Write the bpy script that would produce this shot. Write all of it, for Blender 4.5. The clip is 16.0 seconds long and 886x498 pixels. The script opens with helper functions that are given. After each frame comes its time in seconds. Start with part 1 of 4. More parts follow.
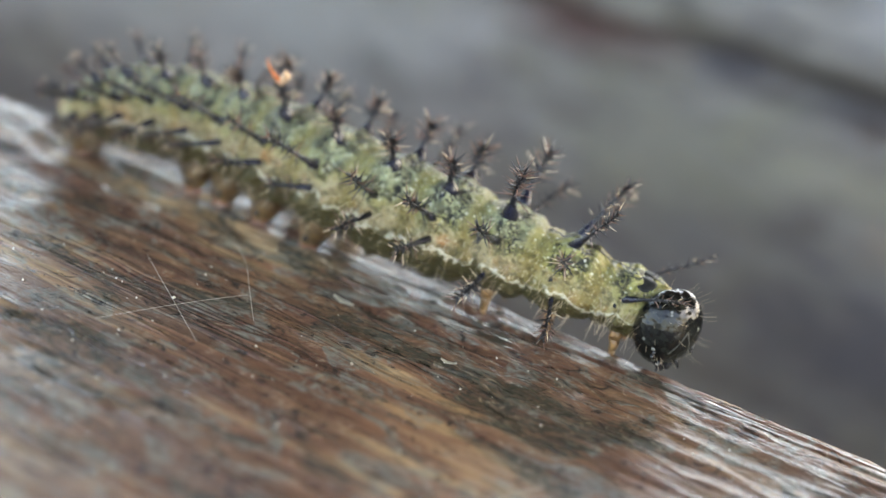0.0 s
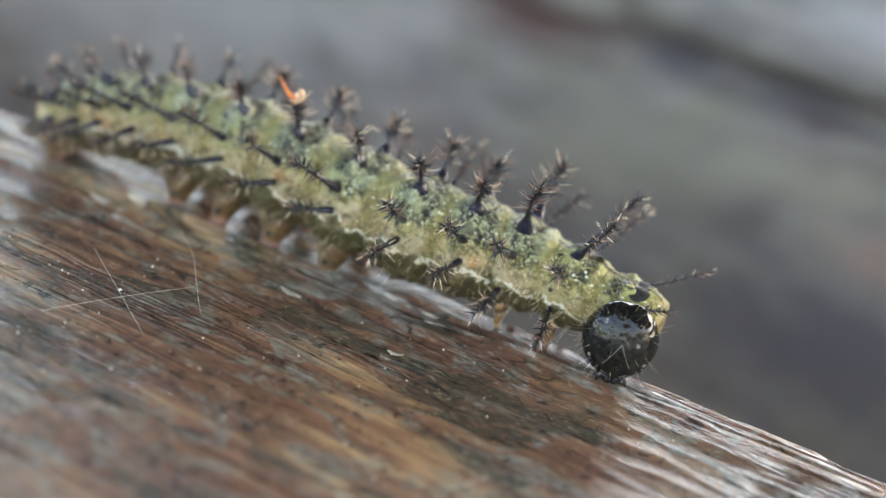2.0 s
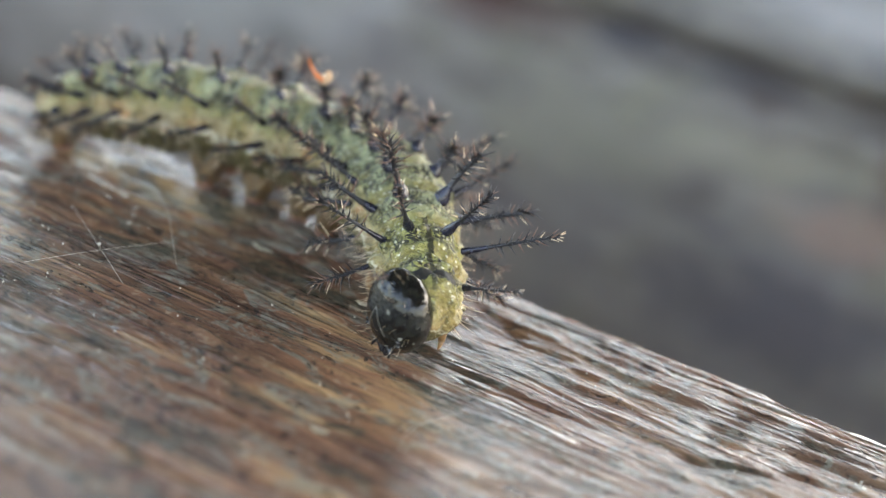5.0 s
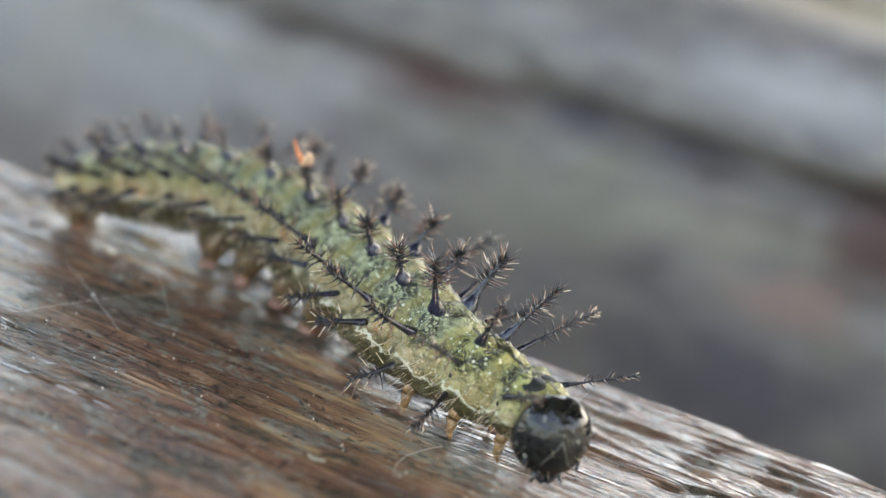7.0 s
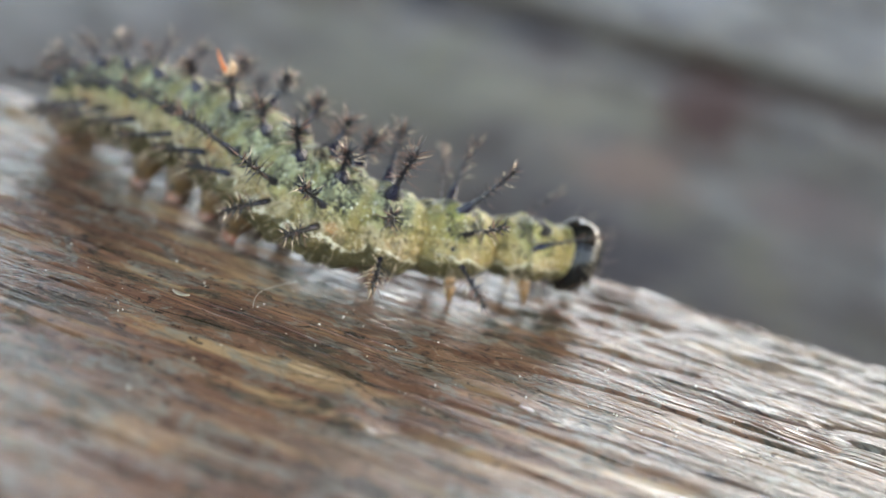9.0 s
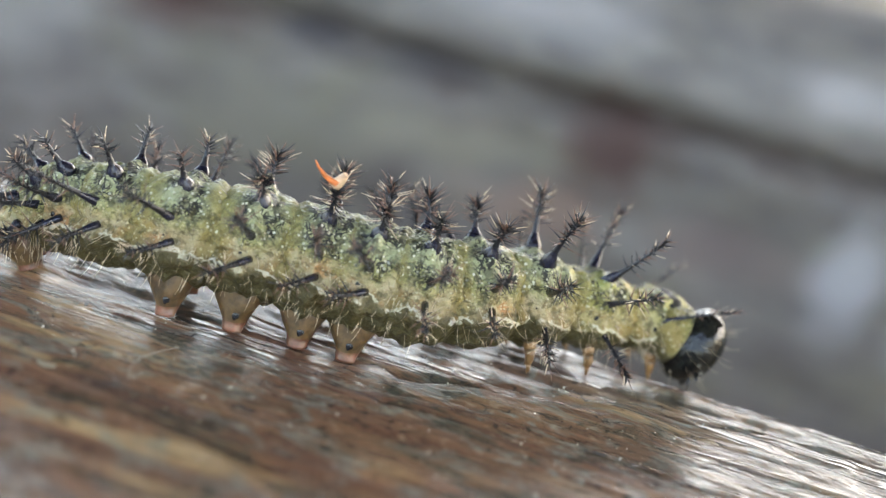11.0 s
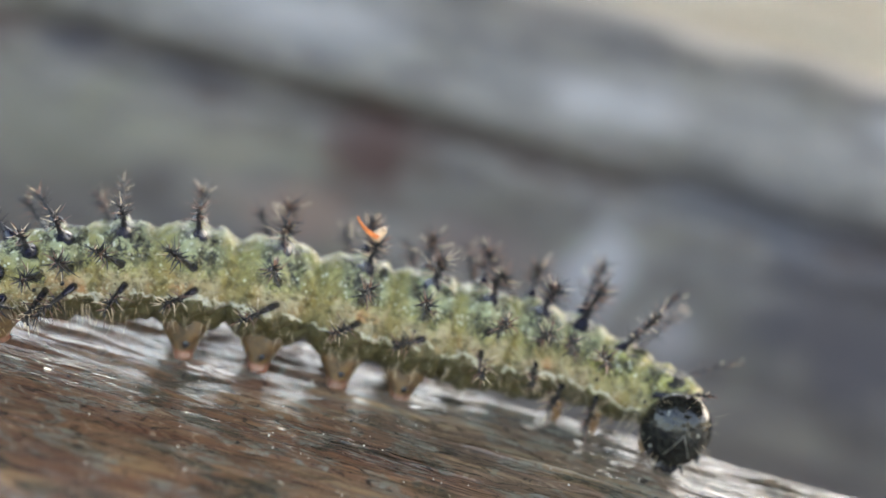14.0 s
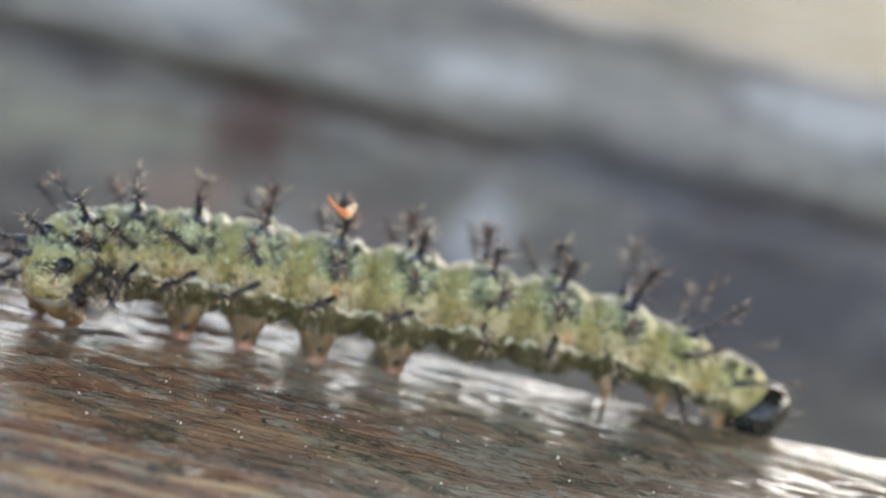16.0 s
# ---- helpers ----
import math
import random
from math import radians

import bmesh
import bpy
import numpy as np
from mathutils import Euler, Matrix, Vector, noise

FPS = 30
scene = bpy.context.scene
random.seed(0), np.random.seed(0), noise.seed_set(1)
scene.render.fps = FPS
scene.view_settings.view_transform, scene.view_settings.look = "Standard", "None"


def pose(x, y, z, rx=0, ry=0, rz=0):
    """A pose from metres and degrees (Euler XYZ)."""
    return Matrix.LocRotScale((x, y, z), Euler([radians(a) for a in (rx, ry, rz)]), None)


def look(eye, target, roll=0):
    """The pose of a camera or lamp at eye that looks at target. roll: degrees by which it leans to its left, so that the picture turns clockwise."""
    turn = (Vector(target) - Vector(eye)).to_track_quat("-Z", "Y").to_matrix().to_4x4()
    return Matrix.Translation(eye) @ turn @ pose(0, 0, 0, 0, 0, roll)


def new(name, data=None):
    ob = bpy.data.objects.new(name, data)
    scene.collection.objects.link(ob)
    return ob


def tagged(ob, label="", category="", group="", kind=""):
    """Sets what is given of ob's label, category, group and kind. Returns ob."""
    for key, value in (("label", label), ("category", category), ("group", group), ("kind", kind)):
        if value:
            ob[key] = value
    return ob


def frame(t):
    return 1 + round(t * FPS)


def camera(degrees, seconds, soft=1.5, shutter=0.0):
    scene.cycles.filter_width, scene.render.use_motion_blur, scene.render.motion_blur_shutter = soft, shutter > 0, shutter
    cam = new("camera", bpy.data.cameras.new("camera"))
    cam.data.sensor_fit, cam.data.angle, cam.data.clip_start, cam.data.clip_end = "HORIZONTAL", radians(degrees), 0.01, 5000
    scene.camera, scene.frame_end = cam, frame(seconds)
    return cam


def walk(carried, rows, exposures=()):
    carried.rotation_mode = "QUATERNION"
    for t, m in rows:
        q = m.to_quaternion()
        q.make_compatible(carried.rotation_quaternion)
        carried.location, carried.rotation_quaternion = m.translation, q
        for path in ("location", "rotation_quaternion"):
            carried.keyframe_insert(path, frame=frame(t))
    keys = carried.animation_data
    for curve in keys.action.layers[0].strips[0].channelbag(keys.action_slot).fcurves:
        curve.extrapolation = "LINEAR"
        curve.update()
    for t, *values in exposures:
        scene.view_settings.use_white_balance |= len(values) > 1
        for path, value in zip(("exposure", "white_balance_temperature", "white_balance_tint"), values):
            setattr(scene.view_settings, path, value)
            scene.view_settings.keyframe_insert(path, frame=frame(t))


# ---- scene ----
# ---- camera ----
cam = camera(30.0, 16.0, soft=1.3)
cam.data.dof.use_dof = True
cam.data.dof.focus_distance = 0.0905
cam.data.dof.aperture_fstop = 21.0
walk(cam, [
    (0, look((0.00377, -0.08222, 0.03879), (-0.03504, -0.00803, 0.00578), 11.58)),
    (0.5, look((0.00393, -0.08245, 0.03901), (-0.03345, -0.00747, 0.00613), 11.95)),
    (1, look((0.00429, -0.08240, 0.03896), (-0.03283, -0.00717, 0.00635), 12.07)),
    (1.5, look((0.00408, -0.08250, 0.03895), (-0.03241, -0.00699, 0.00628), 12.05)),
    (2, look((0.00415, -0.08239, 0.03899), (-0.03230, -0.00696, 0.00608), 12.23)),
    (2.5, look((0.00449, -0.08238, 0.03917), (-0.03175, -0.00696, 0.00604), 12.13)),
    (3, look((0.00493, -0.08271, 0.03943), (-0.03058, -0.00687, 0.00643), 12.15)),
    (3.5, look((0.00528, -0.08262, 0.03962), (-0.02989, -0.00668, 0.00652), 12.07)),
    (4, look((0.00549, -0.08326, 0.03980), (-0.02938, -0.00719, 0.00669), 12.46)),
    (4.2, look((0.00532, -0.08362, 0.03943), (-0.02951, -0.00778, 0.00575), 12.48)),
    (6.3, look((0.00683, -0.09218, 0.03719), (-0.02823, -0.00596, 0.00620), 13.11)),
    (6.5, look((0.00610, -0.09209, 0.03690), (-0.02941, -0.00584, 0.00652), 12.83)),
    (7, look((0.00638, -0.09326, 0.03601), (-0.02923, -0.00651, 0.00722), 12.46)),
    (7.5, look((0.00768, -0.09545, 0.03557), (-0.02348, -0.00767, 0.00477), 12.47)),
    (8, look((0.00843, -0.09825, 0.03498), (-0.02251, -0.01076, 0.00315), 11.80)),
    (8.5, look((0.00846, -0.09870, 0.03510), (-0.02079, -0.01068, 0.00316), 12.00)),
    (9, look((0.01100, -0.10096, 0.03547), (-0.01565, -0.01224, 0.00318), 12.20)),
    (9.2, look((0.01224, -0.10086, 0.03565), (-0.01385, -0.01199, 0.00335), 12.34)),
    (11.3, look((0.00756, -0.09208, 0.03374), (-0.01115, -0.00809, 0.00735), 12.93)),
    (11.5, look((0.00806, -0.09242, 0.03403), (-0.01011, -0.00825, 0.00785), 12.97)),
    (12, look((0.00847, -0.09311, 0.03460), (-0.00806, -0.00854, 0.00862), 13.09)),
    (12.5, look((0.00923, -0.09399, 0.03484), (-0.00478, -0.00875, 0.00959), 13.10)),
    (13, look((0.00985, -0.09530, 0.03545), (-0.00031, -0.00940, 0.01059), 13.31)),
    (13.5, look((0.01012, -0.09595, 0.03566), (0.00166, -0.00970, 0.01140), 13.60)),
    (14, look((0.01080, -0.09656, 0.03567), (0.00239, -0.01029, 0.01145), 13.53)),
    (14.5, look((0.01239, -0.10067, 0.03490), (0.00572, -0.01440, 0.01014), 12.47)),
    (15, look((0.01003, -0.10038, 0.03426), (0.00386, -0.01407, 0.00952), 12.38)),
    (15.5, look((0.01083, -0.10129, 0.03437), (0.00744, -0.01445, 0.01097), 12.49)),
    (16, look((0.01189, -0.10170, 0.03436), (0.00959, -0.01475, 0.01123), 12.69)),
], exposures=[(0.0, 3.58, 7800, 10), (16.0, 3.58, 7800, 10)])

# ---- light: bright overcast sky over the rail ----
world = bpy.data.worlds.new("overcast_sky")
scene.world = world
world.use_nodes = True
wn = world.node_tree
sky = wn.nodes.new("ShaderNodeTexSky")
sky.sky_type = "NISHITA"
sky.sun_disc = False
sky.sun_elevation = radians(50)
sky.sun_rotation = radians(42)
sky.air_density = 1.0
sky.dust_density = 4.0
sky.ozone_density = 0.4
wn.links.new(sky.outputs[0], wn.nodes["Background"].inputs[0])
wn.nodes["Background"].inputs[1].default_value = 0.15

sun_data = bpy.data.lights.new("sun", "SUN")
sun_data.energy = 0.8
sun_data.angle = radians(40)
sun_data.color = (1.0, 0.97, 0.93)
sun = new("sun", sun_data)
sun.matrix_world = look((0.42, 0.47, 0.78), (0, 0, 0))

# ---- materials ----
MM = 0.001


class Nodes:
    """A small builder of node materials."""

    def __init__(self, name):
        self.mat = bpy.data.materials.new(name)
        self.mat.use_nodes = True
        self.tree = self.mat.node_tree
        self.bsdf = self.tree.nodes["Principled BSDF"]

    def add(self, kind, **inputs):
        node = self.tree.nodes.new("ShaderNode" + kind)
        for key, value in inputs.items():
            self.put(node, key.replace("_", " "), value)
        return node

    def put(self, node, key, value):
        socket = node.inputs[int(key)] if key.isdigit() else node.inputs[key]
        if isinstance(value, bpy.types.NodeSocket):
            self.tree.links.new(value, socket)
        else:
            socket.default_value = value

    def set(self, **inputs):
        for key, value in inputs.items():
            self.put(self.bsdf, key.replace("_", " "), value)
        return self

    def coords(self, scale=(1, 1, 1), shift=None):
        tex = self.add("TexCoord")
        mapping = self.add("Mapping", Scale=scale)
        self.put(mapping, "Vector", tex.outputs["Object"])
        if shift is not None:
            self.put(mapping, "Location", shift)
        return mapping.outputs[0]

    def random_shift(self, amount=50.0):
        info = self.add("ObjectInfo")
        mul = self.add("Math")
        mul.operation = "MULTIPLY"
        self.put(mul, "0", info.outputs["Random"])
        self.put(mul, "1", amount)
        comb = self.add("CombineXYZ")
        for k in "012":
            self.put(comb, k, mul.outputs[0])
        return comb.outputs[0]

    def noise(self, vector, scale, detail=4.0, rough=0.55, warp=0.0):
        node = self.add("TexNoise", Vector=vector, Scale=scale, Detail=detail, Roughness=rough, Distortion=warp)
        return node.outputs[0]

    def cells(self, vector, scale, feature="F1"):
        node = self.add("TexVoronoi", Vector=vector, Scale=scale)
        node.feature = feature
        return node.outputs["Distance"]

    def ramp(self, factor, *stops):
        node = self.add("ValToRGB", Fac=factor)
        items = node.color_ramp.elements
        while len(items) < len(stops):
            items.new(0.5)
        for item, (at, colour) in zip(items, stops):
            item.position = at
            item.color = (*colour, 1) if isinstance(colour, tuple) else (colour, colour, colour, 1)
        return node.outputs[0]

    def mix(self, factor, a, b, blend="MIX"):
        node = self.add("MixRGB", Fac=factor)
        node.blend_type = blend
        for key, value in (("Color1", a), ("Color2", b)):
            self.put(node, key, (*value, 1) if isinstance(value, tuple) else value)
        return node.outputs[0]

    def maths(self, how, a, b=0.0):
        node = self.add("Math")
        node.operation = how
        self.put(node, "0", a)
        self.put(node, "1", b)
        return node.outputs[0]

    def bump(self, height, strength, distance, normal=None):
        node = self.add("Bump", Height=height, Strength=strength, Distance=distance)
        if normal is not None:
            self.put(node, "Normal", normal)
        return node.outputs[0]


def wood_material():
    n = Nodes("wet_weathered_wood")
    grain = n.noise(n.coords((55, 520, 300)), 1.0, 5, 0.60, 0.6)
    fine = n.noise(n.coords((300, 2500, 1200)), 1.0, 4, 0.62, 0.4)
    blotch = n.noise(n.coords((240, 430, 300)), 1.0, 6, 0.66, 1.0)
    patch = n.noise(n.coords((45, 120, 80)), 1.0, 4, 0.6, 0.5)
    speck = n.noise(n.coords((1500, 2400, 1800)), 1.0, 4, 0.65)
    fleck = n.noise(n.coords((850, 1500, 1200)), 1.0, 5, 0.68, 0.7)
    d = n.noise(n.coords((25, 95, 60)), 1.0, 3, 0.5)
    base = n.ramp(grain, (0.30, (0.032, 0.015, 0.010)), (0.41, (0.11, 0.046, 0.024)), (0.51, (0.20, 0.093, 0.043)), (0.60, (0.32, 0.185, 0.076)), (0.74, (0.42, 0.30, 0.15)))
    base = n.mix(n.ramp(patch, (0.44, 0.75), (0.58, 0.0)), base, n.mix(n.ramp(fleck, (0.35, 0.0), (0.65, 1.0)), (0.045, 0.020, 0.013), (0.15, 0.066, 0.033)))
    # the far end has weathered to olive grey
    place = n.add("SeparateXYZ")
    n.put(place, "0", n.add("TexCoord").outputs["Object"])
    worn = n.maths("ADD", n.maths("MULTIPLY", place.outputs[0], 12.0), n.maths("ADD", 0.42, n.maths("SUBTRACT", d, 0.5)))
    grey = n.maths("MAXIMUM", n.ramp(d, (0.50, 0.0), (0.64, 0.35)), n.ramp(worn, (0.32, 0.0), (0.62, 0.5)))
    base = n.mix(grey, base, n.mix(grain, (0.045, 0.043, 0.034), (0.20, 0.185, 0.135)))
    # grey-green lichen crust in ragged blotches, dark moss between
    lichen = n.maths("MULTIPLY", n.ramp(blotch, (0.51, 0.0), (0.57, 0.7)), n.ramp(speck, (0.36, 0.15), (0.56, 1.0)))
    base = n.mix(lichen, base, n.mix(speck, (0.085, 0.095, 0.075), (0.24, 0.25, 0.205)))
    moss = n.maths("MULTIPLY", n.ramp(n.noise(n.coords((110, 260, 150)), 1.0, 5, 0.66, 0.8), (0.53, 0.0), (0.60, 0.9)), n.ramp(speck, (0.35, 0.3), (0.55, 1.0)))
    base = n.mix(moss, base, (0.030, 0.031, 0.020))
    # fissures, black specks and pale scuffs
    base = n.mix(n.ramp(fine, (0.35, 0.45), (0.45, 0.0)), base, (0.015, 0.010, 0.007))
    base = n.mix(n.ramp(fleck, (0.35, 0.9), (0.43, 0.0)), base, (0.014, 0.011, 0.009))
    base = n.mix(n.ramp(fleck, (0.58, 0.0), (0.68, 0.55)), base, n.mix(blotch, (0.30, 0.17, 0.08), (0.27, 0.28, 0.215)))
    dull = n.add("HueSaturation", Saturation=0.92, Value=1.05)
    n.put(dull, "Color", base)
    n.set(Base_Color=dull.outputs[0])
    n.set(Roughness=0.55, Specular_IOR_Level=0.1, Coat_Weight=0.85, Coat_IOR=1.46)
    wet = n.ramp(n.noise(n.coords((150, 600, 300)), 1.0, 4), (0.35, 0.02), (0.7, 0.07))
    n.set(Coat_Roughness=n.mix(lichen, wet, (0.16, 0.16, 0.16)))
    # the film of water is thinner away from the far edge, where the grain stands through it
    sep = n.add("SeparateXYZ")
    n.put(sep, "0", n.add("TexCoord").outputs["Object"])
    pool = n.maths("ADD", n.maths("MULTIPLY", sep.outputs[1], 300.0), n.maths("ADD", 1.0, n.maths("MULTIPLY", n.maths("SUBTRACT", blotch, 0.5), 0.9)))
    pool = n.ramp(pool, (0.35, 1.0), (0.60, 0.4))
    film = n.bump(n.maths("MULTIPLY", pool, n.noise(n.coords((330, 1500, 900)), 1.0, 4, 0.6, 0.4)), 0.6, 0.00024)
    film = n.bump(n.maths("MULTIPLY", pool, fleck), 0.6, 0.00014, film)
    film = n.bump(n.maths("MULTIPLY", pool, blotch), 0.6, 0.00018, film)
    film = n.bump(n.maths("MULTIPLY", pool, speck), 0.5, 0.00010, film)
    # sparse raised grain lines, each shining along its edge
    line = n.maths("ABSOLUTE", n.maths("SUBTRACT", n.noise(n.coords((17, 300, 180)), 1.0, 4, 0.55, 0.5), 0.5))
    line = n.maths("MULTIPLY", n.ramp(line, (0.0, 1.0), (0.04, 0.0)), n.ramp(n.noise(n.coords((60, 150, 90)), 1.0, 3), (0.40, 0.0), (0.55, 1.0)))
    film = n.bump(line, 1.0, 0.00020, film)
    rough = n.bump(fine, 0.6, 0.00010, film)
    n.set(Normal=rough, Coat_Normal=film)
    return n.mat


def beam_material():
    n = Nodes("grey_weathered_timber")
    a = n.noise(n.coords((60, 160, 260)), 1.0, 5, 0.62, 0.6)
    b = n.noise(n.coords((110, 160, 160)), 1.0, 4, 0.6, 0.5)
    m = n.noise(n.coords((170, 300, 420)), 1.0, 4, 0.6, 0.4)
    base = n.ramp(a, (0.3, (0.125, 0.112, 0.098)), (0.5, (0.19, 0.172, 0.150)), (0.7, (0.265, 0.245, 0.215)))
    base = n.mix(n.ramp(b, (0.52, 0.0), (0.64, 0.55)), base, (0.215, 0.20, 0.14))
    base = n.mix(n.ramp(b, (0.34, 0.5), (0.46, 0.0)), base, (0.115, 0.105, 0.112))
    base = n.mix(n.ramp(m, (0.34, 0.55), (0.46, 0.0)), base, (0.10, 0.085, 0.078))
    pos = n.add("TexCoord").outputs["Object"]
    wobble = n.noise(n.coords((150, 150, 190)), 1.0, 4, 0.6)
    # sky light put into a silvery shoulder tone, brown rot along the crack
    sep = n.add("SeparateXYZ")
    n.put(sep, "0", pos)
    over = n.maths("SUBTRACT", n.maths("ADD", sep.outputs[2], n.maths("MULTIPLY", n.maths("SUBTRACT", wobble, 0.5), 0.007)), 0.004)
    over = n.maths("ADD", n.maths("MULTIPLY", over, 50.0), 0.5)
    sky_tone = n.mix(n.ramp(m, (0.36, 0.0), (0.62, 1.0)), (0.155, 0.15, 0.145), (0.27, 0.255, 0.235))
    base = n.mix(n.ramp(over, (0.54, 0.0), (0.70, 0.75), (0.95, 0.75), (1.0, 0.5)), base, sky_tone)
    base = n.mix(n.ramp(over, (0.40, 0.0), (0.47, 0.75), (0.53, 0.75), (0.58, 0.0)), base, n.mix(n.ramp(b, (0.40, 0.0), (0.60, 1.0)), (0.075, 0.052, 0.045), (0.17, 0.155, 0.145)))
    # rot, stains and lichen, with broad paler and darker areas set by position
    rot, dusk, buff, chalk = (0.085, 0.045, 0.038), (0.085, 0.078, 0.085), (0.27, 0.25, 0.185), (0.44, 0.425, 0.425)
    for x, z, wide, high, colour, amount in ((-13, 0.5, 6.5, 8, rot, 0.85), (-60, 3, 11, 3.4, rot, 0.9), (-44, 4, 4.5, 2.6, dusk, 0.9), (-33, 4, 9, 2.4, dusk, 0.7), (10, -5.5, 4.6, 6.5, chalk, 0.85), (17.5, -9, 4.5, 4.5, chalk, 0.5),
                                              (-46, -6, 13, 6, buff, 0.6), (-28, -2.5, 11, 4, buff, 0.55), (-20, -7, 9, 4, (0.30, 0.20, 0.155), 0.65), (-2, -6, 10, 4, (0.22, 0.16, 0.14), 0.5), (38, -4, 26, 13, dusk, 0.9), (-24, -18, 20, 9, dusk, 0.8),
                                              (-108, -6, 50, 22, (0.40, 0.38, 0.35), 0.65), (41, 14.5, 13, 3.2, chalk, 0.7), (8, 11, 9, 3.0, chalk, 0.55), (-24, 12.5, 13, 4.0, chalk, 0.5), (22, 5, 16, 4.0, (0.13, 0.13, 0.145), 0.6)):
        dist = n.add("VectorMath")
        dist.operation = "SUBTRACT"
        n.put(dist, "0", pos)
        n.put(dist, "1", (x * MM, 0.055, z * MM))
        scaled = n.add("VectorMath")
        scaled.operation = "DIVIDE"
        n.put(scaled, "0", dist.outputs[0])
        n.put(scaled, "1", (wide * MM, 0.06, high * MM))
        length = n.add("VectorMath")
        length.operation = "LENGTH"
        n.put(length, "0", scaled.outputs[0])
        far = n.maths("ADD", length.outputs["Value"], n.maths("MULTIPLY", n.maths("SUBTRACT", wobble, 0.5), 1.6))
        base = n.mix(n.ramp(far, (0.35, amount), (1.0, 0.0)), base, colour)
    base = n.mix(1.0, base, (0.77, 0.76, 0.77), "MULTIPLY")
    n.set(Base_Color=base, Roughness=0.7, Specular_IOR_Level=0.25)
    n.set(Normal=n.bump(a, 0.8, 0.0012))
    return n.mat


def deck_material():
    n = Nodes("tan_weathered_plank")
    a = n.noise(n.coords((14, 120, 120), n.random_shift()), 1.0, 5, 0.62, 0.4)
    b = n.noise(n.coords((30, 60, 60)), 1.0, 4, 0.6)
    base = n.ramp(a, (0.3, (0.13, 0.10, 0.06)), (0.5, (0.21, 0.175, 0.115)), (0.7, (0.29, 0.265, 0.195)))
    base = n.mix(n.ramp(b, (0.5, 0.0), (0.66, 0.6)), base, (0.26, 0.25, 0.215))
    n.set(Base_Color=base, Roughness=0.8, Normal=n.bump(a, 0.6, 0.001))
    return n.mat


def soil_material():
    n = Nodes("dry_leaf_litter")
    a = n.noise(n.coords((6, 6, 6)), 1.0, 6, 0.65)
    b = n.noise(n.coords((40, 40, 40)), 1.0, 5, 0.65)
    base = n.ramp(a, (0.35, (0.05, 0.04, 0.022)), (0.65, (0.12, 0.095, 0.055)))
    base = n.mix(n.ramp(b, (0.4, 0.6), (0.6, 0.0)), base, (0.09, 0.08, 0.05))
    n.set(Base_Color=base, Roughness=0.9, Normal=n.bump(b, 0.8, 0.01))
    return n.mat


